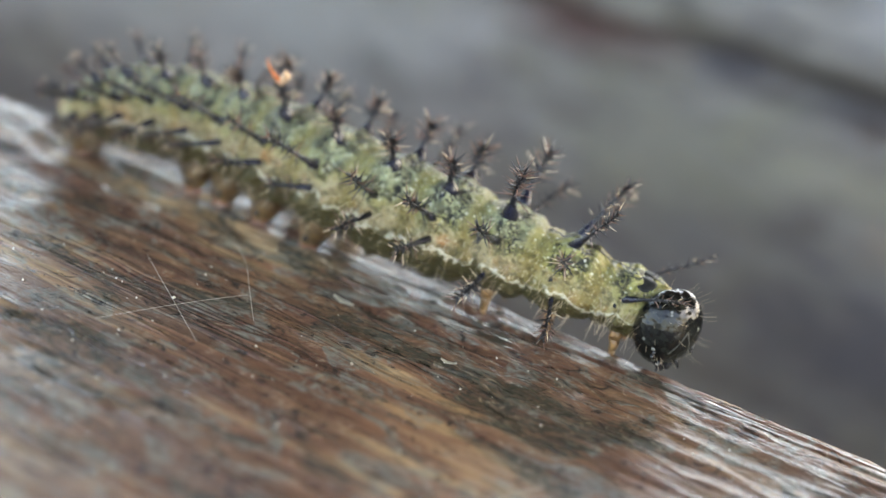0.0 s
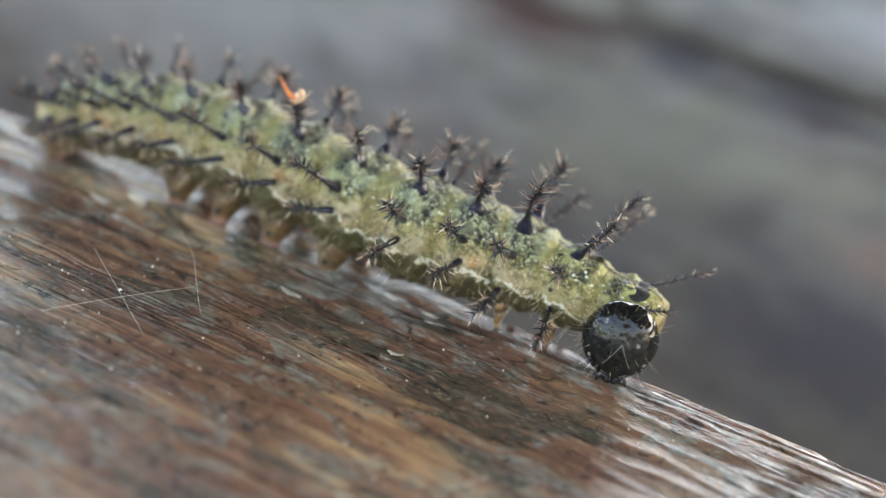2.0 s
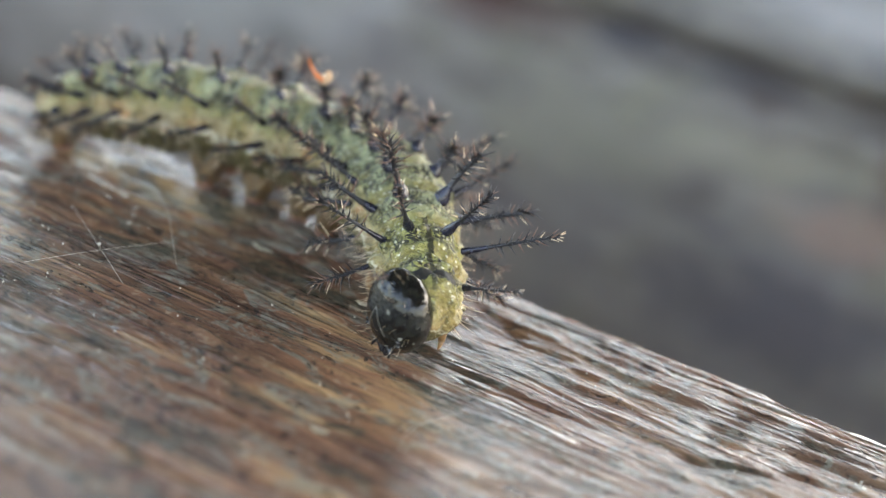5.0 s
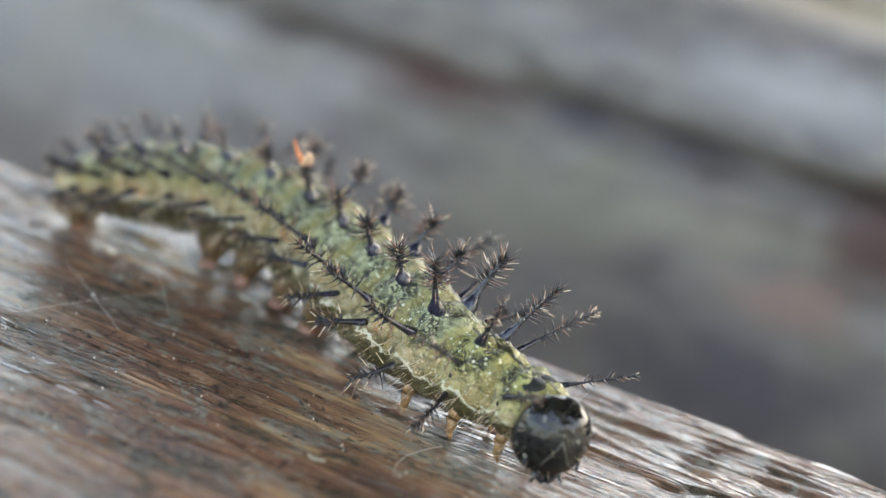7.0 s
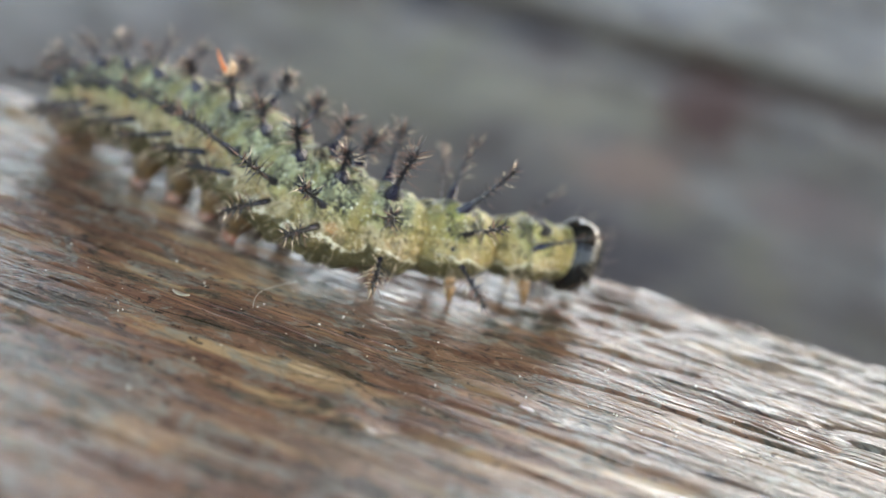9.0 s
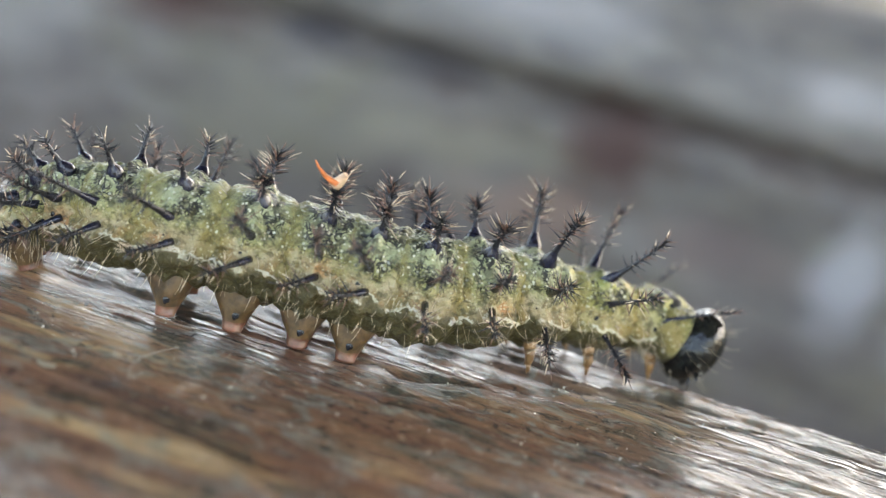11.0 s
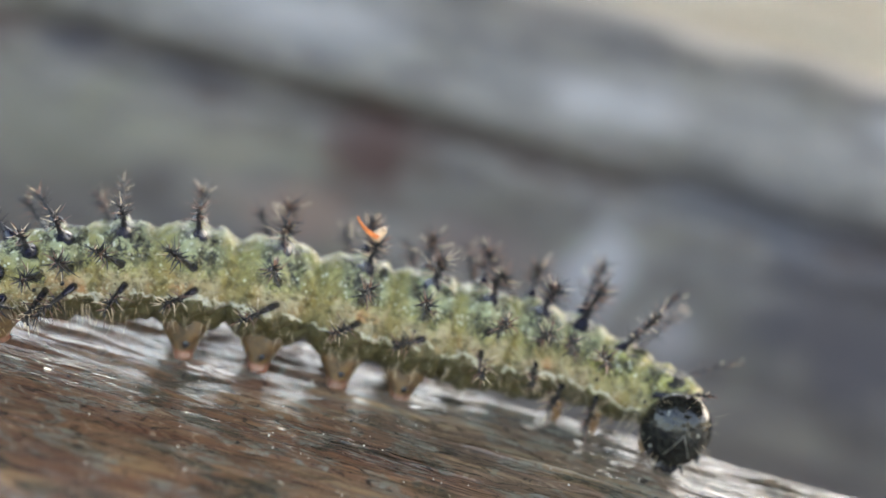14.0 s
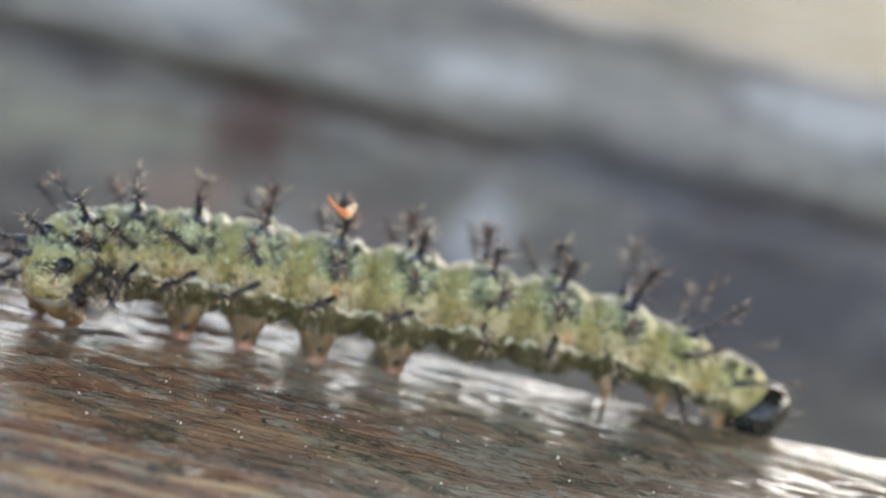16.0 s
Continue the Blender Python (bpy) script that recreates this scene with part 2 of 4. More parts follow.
def skin_material(name, young):
    """Skin of the body rings; on the young front rings yellower, with a thin black line down the back."""
    n = Nodes(name)
    mm = n.coords((1000, 1000, 1000), n.random_shift())
    sep = n.add("SeparateXYZ")
    n.put(sep, "0", n.add("TexCoord").outputs["Object"])
    x, y, z = (n.maths("MULTIPLY", sep.outputs[k], 1000.0) for k in (0, 1, 2))
    wave = n.noise(mm, 0.8, 4, 0.6)
    fine = n.noise(mm, 4.5, 4, 0.6)
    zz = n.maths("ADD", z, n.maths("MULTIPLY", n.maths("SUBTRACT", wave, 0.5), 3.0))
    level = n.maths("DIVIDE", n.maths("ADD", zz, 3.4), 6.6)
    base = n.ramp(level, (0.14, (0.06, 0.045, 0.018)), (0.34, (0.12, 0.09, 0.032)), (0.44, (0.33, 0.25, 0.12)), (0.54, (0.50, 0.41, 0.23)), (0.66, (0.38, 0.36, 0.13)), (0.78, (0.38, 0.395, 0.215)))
    if young:
        base = n.mix(n.ramp(level, (0.55, 0.25), (0.80, 0.65)), base, (0.36, 0.34, 0.06))
    # tan and orange patches on the flank
    tan = n.maths("MULTIPLY", n.ramp(n.noise(mm, 0.9, 3), (0.50, 0.0), (0.60, 0.75)), n.ramp(level, (0.28, 0.2), (0.45, 1.0), (0.68, 0.0)))
    base = n.mix(tan, base, (0.34, 0.20, 0.07))
    blush = n.maths("MULTIPLY", n.ramp(n.noise(mm, 0.42, 2), (0.58, 0.0), (0.66, 0.7)), n.ramp(level, (0.4, 0.0), (0.5, 1.0), (0.66, 0.0)))
    base = n.mix(blush, base, (0.55, 0.22, 0.06))
    # yellow skin folds between the rings
    reach = n.maths("DIVIDE", n.maths("ADD", n.maths("ABSOLUTE", n.maths("SUBTRACT", x, 0.2)), n.maths("MULTIPLY", n.maths("SUBTRACT", wave, 0.5), 1.8)), 2.4)
    fold = n.ramp(reach, (0.48, 0.0), (0.70, 0.8))
    base = n.mix(fold, base, n.ramp(level, (0.3, (0.14, 0.11, 0.03)), (0.6, (0.31, 0.23, 0.065)), (0.85, (0.33, 0.29, 0.085))))
    # smoky patches and black curls round the spines of the back
    upper = n.maths("MULTIPLY", n.ramp(level, (0.58, 0.0), (0.67, 1.0)), n.ramp(reach, (0.40, 1.0), (0.62, 0.25)))
    smoke = n.maths("MULTIPLY", n.ramp(n.noise(mm, 1.2, 3, 0.6), (0.50, 0.0), (0.58, 0.8)), upper)
    base = n.mix(smoke, base, (0.12, 0.12, 0.07))
    curl = n.maths("ABSOLUTE", n.maths("SUBTRACT", n.noise(mm, 2.0, 2, 0.5, 1.2), 0.5))
    marks = n.maths("MULTIPLY", n.ramp(curl, (0.055, 0.95), (0.085, 0.0)), n.maths("MULTIPLY", upper, n.ramp(n.noise(mm, 0.7, 2), (0.40, 0.0), (0.48, 1.0))))
    base = n.mix(marks, base, (0.012, 0.012, 0.014))
    # raised pale dots, crowded cream grains on the flank
    dots = n.cells(mm, 2.6)
    dotmask = n.ramp(dots, (0.19, 1.0), (0.29, 0.0))
    keep = n.ramp(n.noise(mm, 0.8, 2), (0.36, 0.0), (0.48, 1.0))
    dotmask = n.maths("MULTIPLY", n.maths("MULTIPLY", dotmask, keep), n.ramp(level, (0.60, 0.0), (0.68, 1.0)))
    grains = n.maths("MULTIPLY", n.ramp(n.cells(mm, 4.2), (0.22, 0.85), (0.36, 0.0)), n.maths("MULTIPLY", n.ramp(level, (0.36, 0.0), (0.44, 1.0), (0.70, 0.8), (0.76, 0.0)), n.ramp(n.noise(mm, 0.9, 2), (0.42, 0.0), (0.56, 1.0))))
    base = n.mix(dotmask, base, (0.70, 0.68, 0.49))
    base = n.mix(grains, base, (0.70, 0.60, 0.36))
    dirt = n.ramp(n.noise(mm, 1.7, 5, 0.68), (0.38, 0.75), (0.50, 0.0))
    base = n.mix(n.maths("MULTIPLY", dirt, n.ramp(level, (0.70, 1.0), (0.80, 0.4))), base, (0.075, 0.065, 0.022))
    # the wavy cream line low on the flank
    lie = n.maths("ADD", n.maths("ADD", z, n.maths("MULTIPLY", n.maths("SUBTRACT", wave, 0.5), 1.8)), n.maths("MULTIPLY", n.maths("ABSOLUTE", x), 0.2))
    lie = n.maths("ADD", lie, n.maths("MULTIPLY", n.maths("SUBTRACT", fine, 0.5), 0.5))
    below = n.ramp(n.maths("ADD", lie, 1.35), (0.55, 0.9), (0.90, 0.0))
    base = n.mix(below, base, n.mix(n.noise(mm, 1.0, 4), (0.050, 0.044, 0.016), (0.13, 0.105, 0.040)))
    line = n.maths("ABSOLUTE", n.maths("ADD", lie, 0.5))
    linemask = n.maths("MULTIPLY", n.ramp(line, (0.05, 0.8), (0.13, 0.0)), n.ramp(n.noise(mm, 0.9, 3), (0.38, 0.0), (0.48, 1.0)))
    base = n.mix(linemask, base, (0.74, 0.68, 0.50))
    if young:
        aside = n.maths("ABSOLUTE", n.maths("ADD", y, n.maths("MULTIPLY", n.maths("SUBTRACT", fine, 0.5), 0.3)))
        stripe = n.maths("MULTIPLY", n.ramp(aside, (0.12, 0.9), (0.20, 0.0)), n.ramp(level, (0.70, 0.0), (0.78, 1.0)))
        base = n.mix(stripe, base, (0.02, 0.02, 0.012))
    grey = n.add("HueSaturation", Saturation=0.95, Value=0.88)
    n.put(grey, "Color", base)
    base = grey.outputs[0]
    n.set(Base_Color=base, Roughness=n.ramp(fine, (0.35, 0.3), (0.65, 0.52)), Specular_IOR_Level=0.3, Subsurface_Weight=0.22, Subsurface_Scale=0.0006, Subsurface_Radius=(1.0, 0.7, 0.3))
    normal = n.bump(fine, 0.5, 0.00020)
    normal = n.bump(n.noise(mm, 1.5, 4), 0.9, 0.0007, normal)
    normal = n.bump(n.maths("MAXIMUM", dotmask, grains), 0.6, 0.00012, normal)
    n.set(Normal=normal)
    return n.mat


def plain(name, colour, rough=0.5, scale=3.0, vary=0.25, bump=0.3, **more):
    n = Nodes(name)
    a = n.noise(n.coords((1000, 1000, 1000), n.random_shift()), scale, 4, 0.6)
    dark = tuple(c * (1 - vary) for c in colour)
    lite = tuple(min(1, c * (1 + vary)) for c in colour)
    n.set(Base_Color=n.ramp(a, (0.35, dark), (0.65, lite)), Roughness=rough, Normal=n.bump(a, bump, 0.0001), **more)
    return n.mat


def capsule_material():
    n = Nodes("glossy_head_capsule")
    mm = n.coords((1000, 1000, 1000))
    a = n.noise(mm, 2.2, 4, 0.6)
    spots = n.cells(mm, 1.15)
    base = n.ramp(a, (0.4, (0.005, 0.005, 0.005)), (0.7, (0.018, 0.019, 0.015)))
    base = n.mix(n.ramp(spots, (0.08, 0.5), (0.14, 0.0)), base, (0.30, 0.30, 0.25))
    n.set(Base_Color=base, Roughness=0.13, Specular_IOR_Level=0.3, Normal=n.bump(n.noise(mm, 0.9, 2), 0.6, 0.0004))
    return n.mat


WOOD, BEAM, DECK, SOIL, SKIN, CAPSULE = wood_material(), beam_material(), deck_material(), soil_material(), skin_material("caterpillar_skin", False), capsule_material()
YOUNG = skin_material("caterpillar_front_skin", True)
SPINE = plain("black_spine", (0.012, 0.012, 0.015), 0.3, 4.0)
SHEEN = plain("blue_black_spine_base", (0.010, 0.011, 0.022), 0.14, 4.0)
BRISTLE = plain("pale_bristle", (0.60, 0.47, 0.32), 0.4, 2.0)
FOOT = plain("pinkish_proleg_foot", (0.17, 0.075, 0.045), 0.35, 2.5, 0.3, Subsurface_Weight=0.3, Subsurface_Scale=0.0006)
LEG = plain("amber_leg", (0.22, 0.12, 0.048), 0.3, 2.5, 0.4)
AMBER = plain("amber_proleg", (0.10, 0.058, 0.024), 0.4, 1.6, 0.45, 0.6, Subsurface_Weight=0.35, Subsurface_Scale=0.0009, Subsurface_Radius=(1.0, 0.6, 0.2))
TAN = plain("pinkish_tan_needle", (0.17, 0.09, 0.062), 0.4, 2.0)
PLATE = plain("black_plate", (0.014, 0.014, 0.016), 0.2, 3.0)
NECK = plain("dull_black_plate", (0.022, 0.022, 0.02), 0.5, 3.0, 0.4, 0.5, Specular_IOR_Level=0.2)
PETAL = plain("orange_petal", (0.62, 0.16, 0.035), 0.45, 1.5, 0.3)
BUFF = plain("cream_petal", (0.55, 0.36, 0.22), 0.5, 2.0, 0.3)
FIBRE = plain("pale_fibre", (0.45, 0.40, 0.33), 0.4, 1.0)
FLAKE = plain("pale_splinter", (0.27, 0.24, 0.17), 0.3, 1.5, 0.35)
GRIT = plain("pale_sparkle_grit", (0.52, 0.48, 0.40), 0.25, 0.5, 0.5)
SUTURE = plain("dull_suture", (0.06, 0.058, 0.046), 0.4, 2.0)
PALE = plain("cream_suture", (0.17, 0.16, 0.125), 0.35, 2.0)


# ---- mesh helpers ----
def part(name, bm, materials, parent=None, label=""):
    """Links a bmesh as one mesh object, under a thing or a part."""
    data = bpy.data.meshes.new(name)
    bm.to_mesh(data)
    bm.free()
    for m in materials if isinstance(materials, (list, tuple)) else [materials]:
        data.materials.append(m)
    ob = new(name, data)
    ob.parent = parent
    if label:
        tagged(ob, label)
    return ob


def cone(bm, start, end, r0, r1, sides=4, material=0, bend=None, steps=1):
    """A tapered rod, bent sideways by the vector bend at its middle."""
    start, end = Vector(start), Vector(end)
    axis = (end - start).normalized()
    side = axis.cross(Vector((0.31, 0.83, 0.46))).normalized()
    up = axis.cross(side)
    rings = []
    for k in range(steps + 1):
        f = k / steps
        at = start.lerp(end, f) + (bend * 4 * f * (1 - f) if bend is not None else Vector())
        r = r0 + (r1 - r0) * f
        rings.append([bm.verts.new(at + (side * math.cos(a) + up * math.sin(a)) * r) for a in (2 * math.pi * j / sides for j in range(sides))])
    for low, high in zip(rings, rings[1:]):
        for j in range(sides):
            f = bm.faces.new((low[j], low[(j + 1) % sides], high[(j + 1) % sides], high[j]))
            f.material_index, f.smooth = material, True
    for ring in (rings[0][::-1], rings[-1]):
        f = bm.faces.new(ring)
        f.material_index = material


def loft(bm, rings, material=0, close=True):
    """Skin over rings of points, all of one length."""
    made = [[bm.verts.new(p) for p in ring] for ring in rings]
    count = len(made[0])
    for low, high in zip(made, made[1:]):
        for j in range(count):
            f = bm.faces.new((low[j], low[(j + 1) % count], high[(j + 1) % count], high[j]))
            f.material_index, f.smooth = material, True
    if close:
        for ring in (made[0][::-1], made[-1]):
            f = bm.faces.new(ring)
            f.material_index, f.smooth = material, True


def lattice(seed, nx, ny):
    return np.random.RandomState(seed).rand(nx, ny)


def smooth_noise(x, y, seed):
    """Value noise from 0 to 1 over arrays."""
    grid = lattice(seed, 128, 128)
    xi, yi = np.floor(x).astype(int), np.floor(y).astype(int)
    fx, fy = x - xi, y - yi
    fx, fy = fx * fx * (3 - 2 * fx), fy * fy * (3 - 2 * fy)
    g = lambda i, j: grid[i % 128, j % 128]
    return (g(xi, yi) * (1 - fx) + g(xi + 1, yi) * fx) * (1 - fy) + (g(xi, yi + 1) * (1 - fx) + g(xi + 1, yi + 1) * fx) * fy


def sheet(name, xs, rows, material):
    """A mesh from columns xs and rows of (y, z) arrays over them."""
    pts = np.stack([np.stack([xs, y, z], -1) for y, z in rows])
    ny, nx = pts.shape[:2]
    idx = np.arange(ny * nx).reshape(ny, nx)
    quads = np.stack([idx[:-1, :-1], idx[:-1, 1:], idx[1:, 1:], idx[1:, :-1]], -1).reshape(-1, 4)
    data = bpy.data.meshes.new(name)
    data.from_pydata(pts.reshape(-1, 3).tolist(), [], quads.tolist())
    data.polygons.foreach_set("use_smooth", np.ones(len(quads), bool))
    data.materials.append(material)
    data.update()
    return new(name, data)


# ---- the large structure ----
def build_board():
    """The wet rail board: grain ridges and cracks run along x; its far edge is at y = 0."""
    xs = np.concatenate([np.linspace(-0.35, -0.0925, 60), np.arange(-0.092, 0.064, 0.0004), np.linspace(0.0645, 0.35, 60)])
    ys = np.concatenate([np.linspace(-0.16, -0.0482, 60), np.arange(-0.048, 0.00005, 0.00013)])
    x = xs * 1000

    def height(y):
        u = x + 0 * y
        y = y + 1.6 * (smooth_noise(u / 21, y / 9, 12) - 0.5) + 0.35 * (smooth_noise(u / 4, y / 3, 16) - 0.5)
        rough = (0.42 + 0.58 * np.clip((y + 17.0) / 10.0, 0, 1)) * (1 - 0.35 * np.clip((y + 3.0) / 2.0, 0, 1))
        h = 0.14 * (smooth_noise(u / 15, y / 2.9, 3) - 0.5) + 0.17 * rough * (smooth_noise(u / 5, y / 1.5, 4) - 0.5)
        h += rough * (0.27 * (smooth_noise(u / 3.8, y / 0.75, 5) - 0.5) + 0.15 * (smooth_noise(u / 2.2, y / 0.46, 6) - 0.5) + 0.07 * (smooth_noise(u / 0.8, y / 0.45, 15) - 0.5))
        fibre = np.abs(smooth_noise(u / 24, y / 4.2, 13) - 0.5)
        h += 0.20 * np.clip(-y / 14, 0.4, 1.1) * np.exp(-(fibre / 0.05) ** 2) * np.clip(smooth_noise(u / 9, y / 4, 14) * 3.0 - 0.9, 0, 1)
        crack = np.abs(smooth_noise(u / 20, y / 2.4, 7) - 0.5)
        h -= 0.26 * np.exp(-(crack / 0.03) ** 2) * smooth_noise(u / 6, y / 3, 8)
        return h

    edge = 0.35 * (smooth_noise(x / 6, x * 0 + 0.5, 9) - 0.5) + 0.3 * (smooth_noise(x / 1.3, x * 0 + 3.5, 10) - 0.5)
    rows = []
    for y in ys:
        ymm = y * 1000
        near = np.clip((ymm + 2.4) / 2.4, 0, 1)
        rise = np.clip((ymm + 7.0) / 4.6, 0, 1)
        rise = rise * rise * (3 - 2 * rise)
        rows.append(((ymm + edge * near) * MM, (height(ymm + 0 * x) + 0.30 * rise - 0.13 * near ** 1.3) * MM))
    last_y, last_z = rows[-1]
    for down, out in ((0.5, 0.25), (1.4, 0.4), (3.5, 0.45), (8, 0.4), (24, 0.2)):
        wob = 0.25 * (smooth_noise(x / 8, x * 0 + down, 11) - 0.5)
        rows.append((last_y + (out + wob) * MM, last_z - down * MM))
    rows.append((xs * 0 - 0.16, xs * 0 - 0.0265))
    rows.append((xs * 0 - 0.16, rows[0][1]))
    board = sheet("rail_board", xs, rows, WOOD)
    return tagged(board, "wet weathered brown wooden rail board with raised grain", "board", kind="structure")


def build_beam():
    """The grey timber behind, parallel to the board: a rounded shoulder over a long crack and a rough face below it."""
    xs = np.linspace(-0.32, 0.25, 640)
    x = xs * 1000
    profile = [(66, -110), (62, -60), (58, -32), (56.5, -20), (55.6, -12), (55, -6), (54.8, -2), (55, 0.5), (55.3, 2), (56.2, 3.0), (57.4, 3.7), (57.8, 4.2), (57.0, 4.8),
               (55.6, 5.6), (54.6, 6.6), (54, 8.2), (54, 10), (54.6, 11.8), (55.8, 13.5), (57.4, 15.0), (59.5, 16.3), (62.5, 17.3), (66, 17.9), (70, 17.8), (73, 16.6), (75, 13), (76, 4), (76, -110)]
    rows = []
    for k, (y, z) in enumerate(profile):
        wob = 3.0 * (smooth_noise(x / 19, x * 0 + k * 0.35, 21) - 0.5) + 1.3 * (smooth_noise(x / 6, x * 0 + k * 0.6, 22) - 0.5)
        lift = 2.2 * (smooth_noise(x / 24, x * 0 + 5.5, 23) - 0.5) + 1.0 * (smooth_noise(x / 8, x * 0 + k * 0.5, 24) - 0.5)
        rows.append(((y + wob) * MM, (z + lift) * MM))
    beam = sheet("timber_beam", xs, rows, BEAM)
    beam.scale = (1.17, 1.17, 1.17)
    beam.location = (-0.0007, 0.0156, -0.0061)
    return tagged(beam, "grey weathered timber beam with a long crack", "beam", kind="structure")


def build_deck():
    """Tan planks that lie behind the beam, seen over its shoulder."""
    xs = np.linspace(-0.30, 0.45, 260)
    x = xs * 1000
    made = []
    for k in range(5):
        low, high = 112 + 72 * k, 112 + 72 * k + 68
        rows = [(xs * 0 + low * MM, xs * 0 - 0.03)]
        for f in np.linspace(0, 1, 20):
            y = low + (high - low) * f
            h = 8.5 - 2.0 * max(0, 1 - min(f, 1 - f) / 0.04) + 1.6 * (smooth_noise(x / 40, x * 0 + y / 6, 31 + k) - 0.5) + 0.8 * (smooth_noise(x / 9, x * 0 + y / 3, 41 + k) - 0.5)
            rows.append((xs * 0 + y * MM, h * MM))
        rows.append((xs * 0 + high * MM, xs * 0 - 0.03))
        rows.append(rows[0])
        made.append(tagged(sheet("plank", xs, rows, DECK), "tan weathered plank behind the grey beam", "plank", group="planks behind the beam"))
    return made


def build_ground():
    bm = bmesh.new()
    bmesh.ops.create_grid(bm, x_segments=60, y_segments=60, size=150)
    for v in bm.verts:
        d = v.co.length
        v.co.z = -0.19 + (0.03 * noise.noise(v.co * 0.7) if d > 3 else 0)
    return tagged(part("ground", bm, SOIL), "brown leaf-strewn ground below the timber", "ground", kind="structure")


def build_sky_blocker():
    """An unseen slab added overhead to keep the high sky out of the reflections."""
    bm = bmesh.new()
    bmesh.ops.create_cube(bm, size=1)
    for v in bm.verts:
        v.co = Vector((v.co.x * 2.4, 0.405 + v.co.y * 1.91, 0.62 + v.co.z * 0.04))
    bmesh.ops.bevel(bm, geom=bm.edges[:], offset=0.006, segments=2, affect="EDGES")
    return tagged(part("ceiling", bm, BEAM), "unseen slab added over the rail to block the sky", "ceiling", kind="structure")


build_board()
build_sky_blocker()
build_beam()
build_deck()
build_ground()


# ---- the caterpillar ----
# radius, half length and kind of each ring behind the head, in millimetres
RINGS = [("prothorax", 1.85, 2.3), ("thorax", 2.2, 2.5), ("thorax", 2.5, 2.5), ("abdomen", 2.8, 2.55), ("abdomen", 2.85, 2.6), ("abdomen", 2.9, 2.65), ("abdomen", 2.9, 2.65),
         ("abdomen", 2.9, 2.65), ("abdomen", 2.85, 2.65), ("abdomen", 2.72, 2.5), ("abdomen", 2.5, 2.3), ("abdomen", 2.15, 1.9), ("tail", 1.55, 1.6)]
rng = random.Random(7)


def ring_mesh(radius, half, tail, number):
    """One body ring: swollen, with cross folds, a flank ridge, warts under the spines and a flat belly."""
    bm = bmesh.new()
    rings = []
    warts = [(radians(a) * side, size) for a, size in ((27, 0.11), (70, 0.12), (108, 0.10)) for side in (-1, 1)]
    for i in range(33):
        u = -1 + i / 16
        r = radius * (1 - 0.27 * abs(u) ** 2.4 + 0.034 * math.cos(u * 11.0) * (1 - 0.7 * abs(u)))
        if tail:
            r *= 1 if u > -0.1 else math.sqrt(max(0.05, 1 - ((-0.1 - u) / 0.93) ** 2))
        ring = []
        for j in range(64):
            a = 2 * math.pi * j / 64
            a = a - 2 * math.pi if a > math.pi else a
            s, c = math.sin(a), math.cos(a)
            wave = 0.06 * math.sin(u * 5 + number * 2.1)
            k = 1 + 0.13 * math.exp(-((c + 0.26 + wave) / 0.12) ** 2) * (1 - 0.5 * u * u)
            k -= 0.07 * math.exp(-((c + 0.02 + wave) / 0.10) ** 2)
            k -= 0.05 * math.exp(-((c - 0.62) / 0.10) ** 2) * (1 - u * u)
            if c < 0:
                k *= 1 + (0.20, 0.20, 0.20, 0.24, 0.26, 0.26, 0.26, 0.26, 0.24, 0.22, 0.20, 0.18, 0.15)[number - 1] * min(1, -c * 1.6)
            for at, size in warts:
                k += size * math.exp(-((a - at) / 0.20) ** 2 - ((u - 0.02) / 0.22) ** 2)
            p = Vector((u * 2.4 + number * 7, s * 2.2, c * 2.2))
            k += 0.075 * noise.noise(p) + 0.075 * noise.noise(p * 2.3) + 0.032 * noise.noise(p * 5.0)
            ring.append((u * half * MM, s * k * r * 1.04 * MM, c * k * r * 0.96 * MM))
        rings.append(ring)
    loft(bm, rings)
    bmesh.ops.recalc_face_normals(bm, faces=bm.faces)
    return bm


def spine_mesh(start, way, length, thick, bend, swell):
    """The stalk of a branched spine: swollen shiny base, tapering shaft."""
    bm = bmesh.new()
    side = way.cross(Vector((0.2, 0.9, 0.38))).normalized()
    other = way.cross(side)
    rings = []
    for f, r in ((-0.10, 0.45 + 0.70 * swell), (0.0, 0.45 + 0.67 * swell), (0.10, 0.43 + 0.59 * swell), (0.2, 0.41 + 0.25 * swell), (0.3, 0.38 + 0.04 * swell), (0.5, 0.33), (0.68, 0.28), (0.85, 0.22), (1.0, 0.1)):
        at = start + way * length * f + bend * 4 * max(0, f) * (1 - f)
        rings.append([(at + (side * math.cos(a) + other * math.sin(a)) * r * thick) * MM for a in (2 * math.pi * j / 10 for j in range(10))])
    loft(bm, rings)
    bmesh.ops.recalc_face_normals(bm, faces=bm.faces)
    cut = start + way * length * 0.26
    for f in bm.faces:
        f.material_index = 1 if (f.calc_center_median() / MM - cut).dot(way) < 0 else 0
    return bm


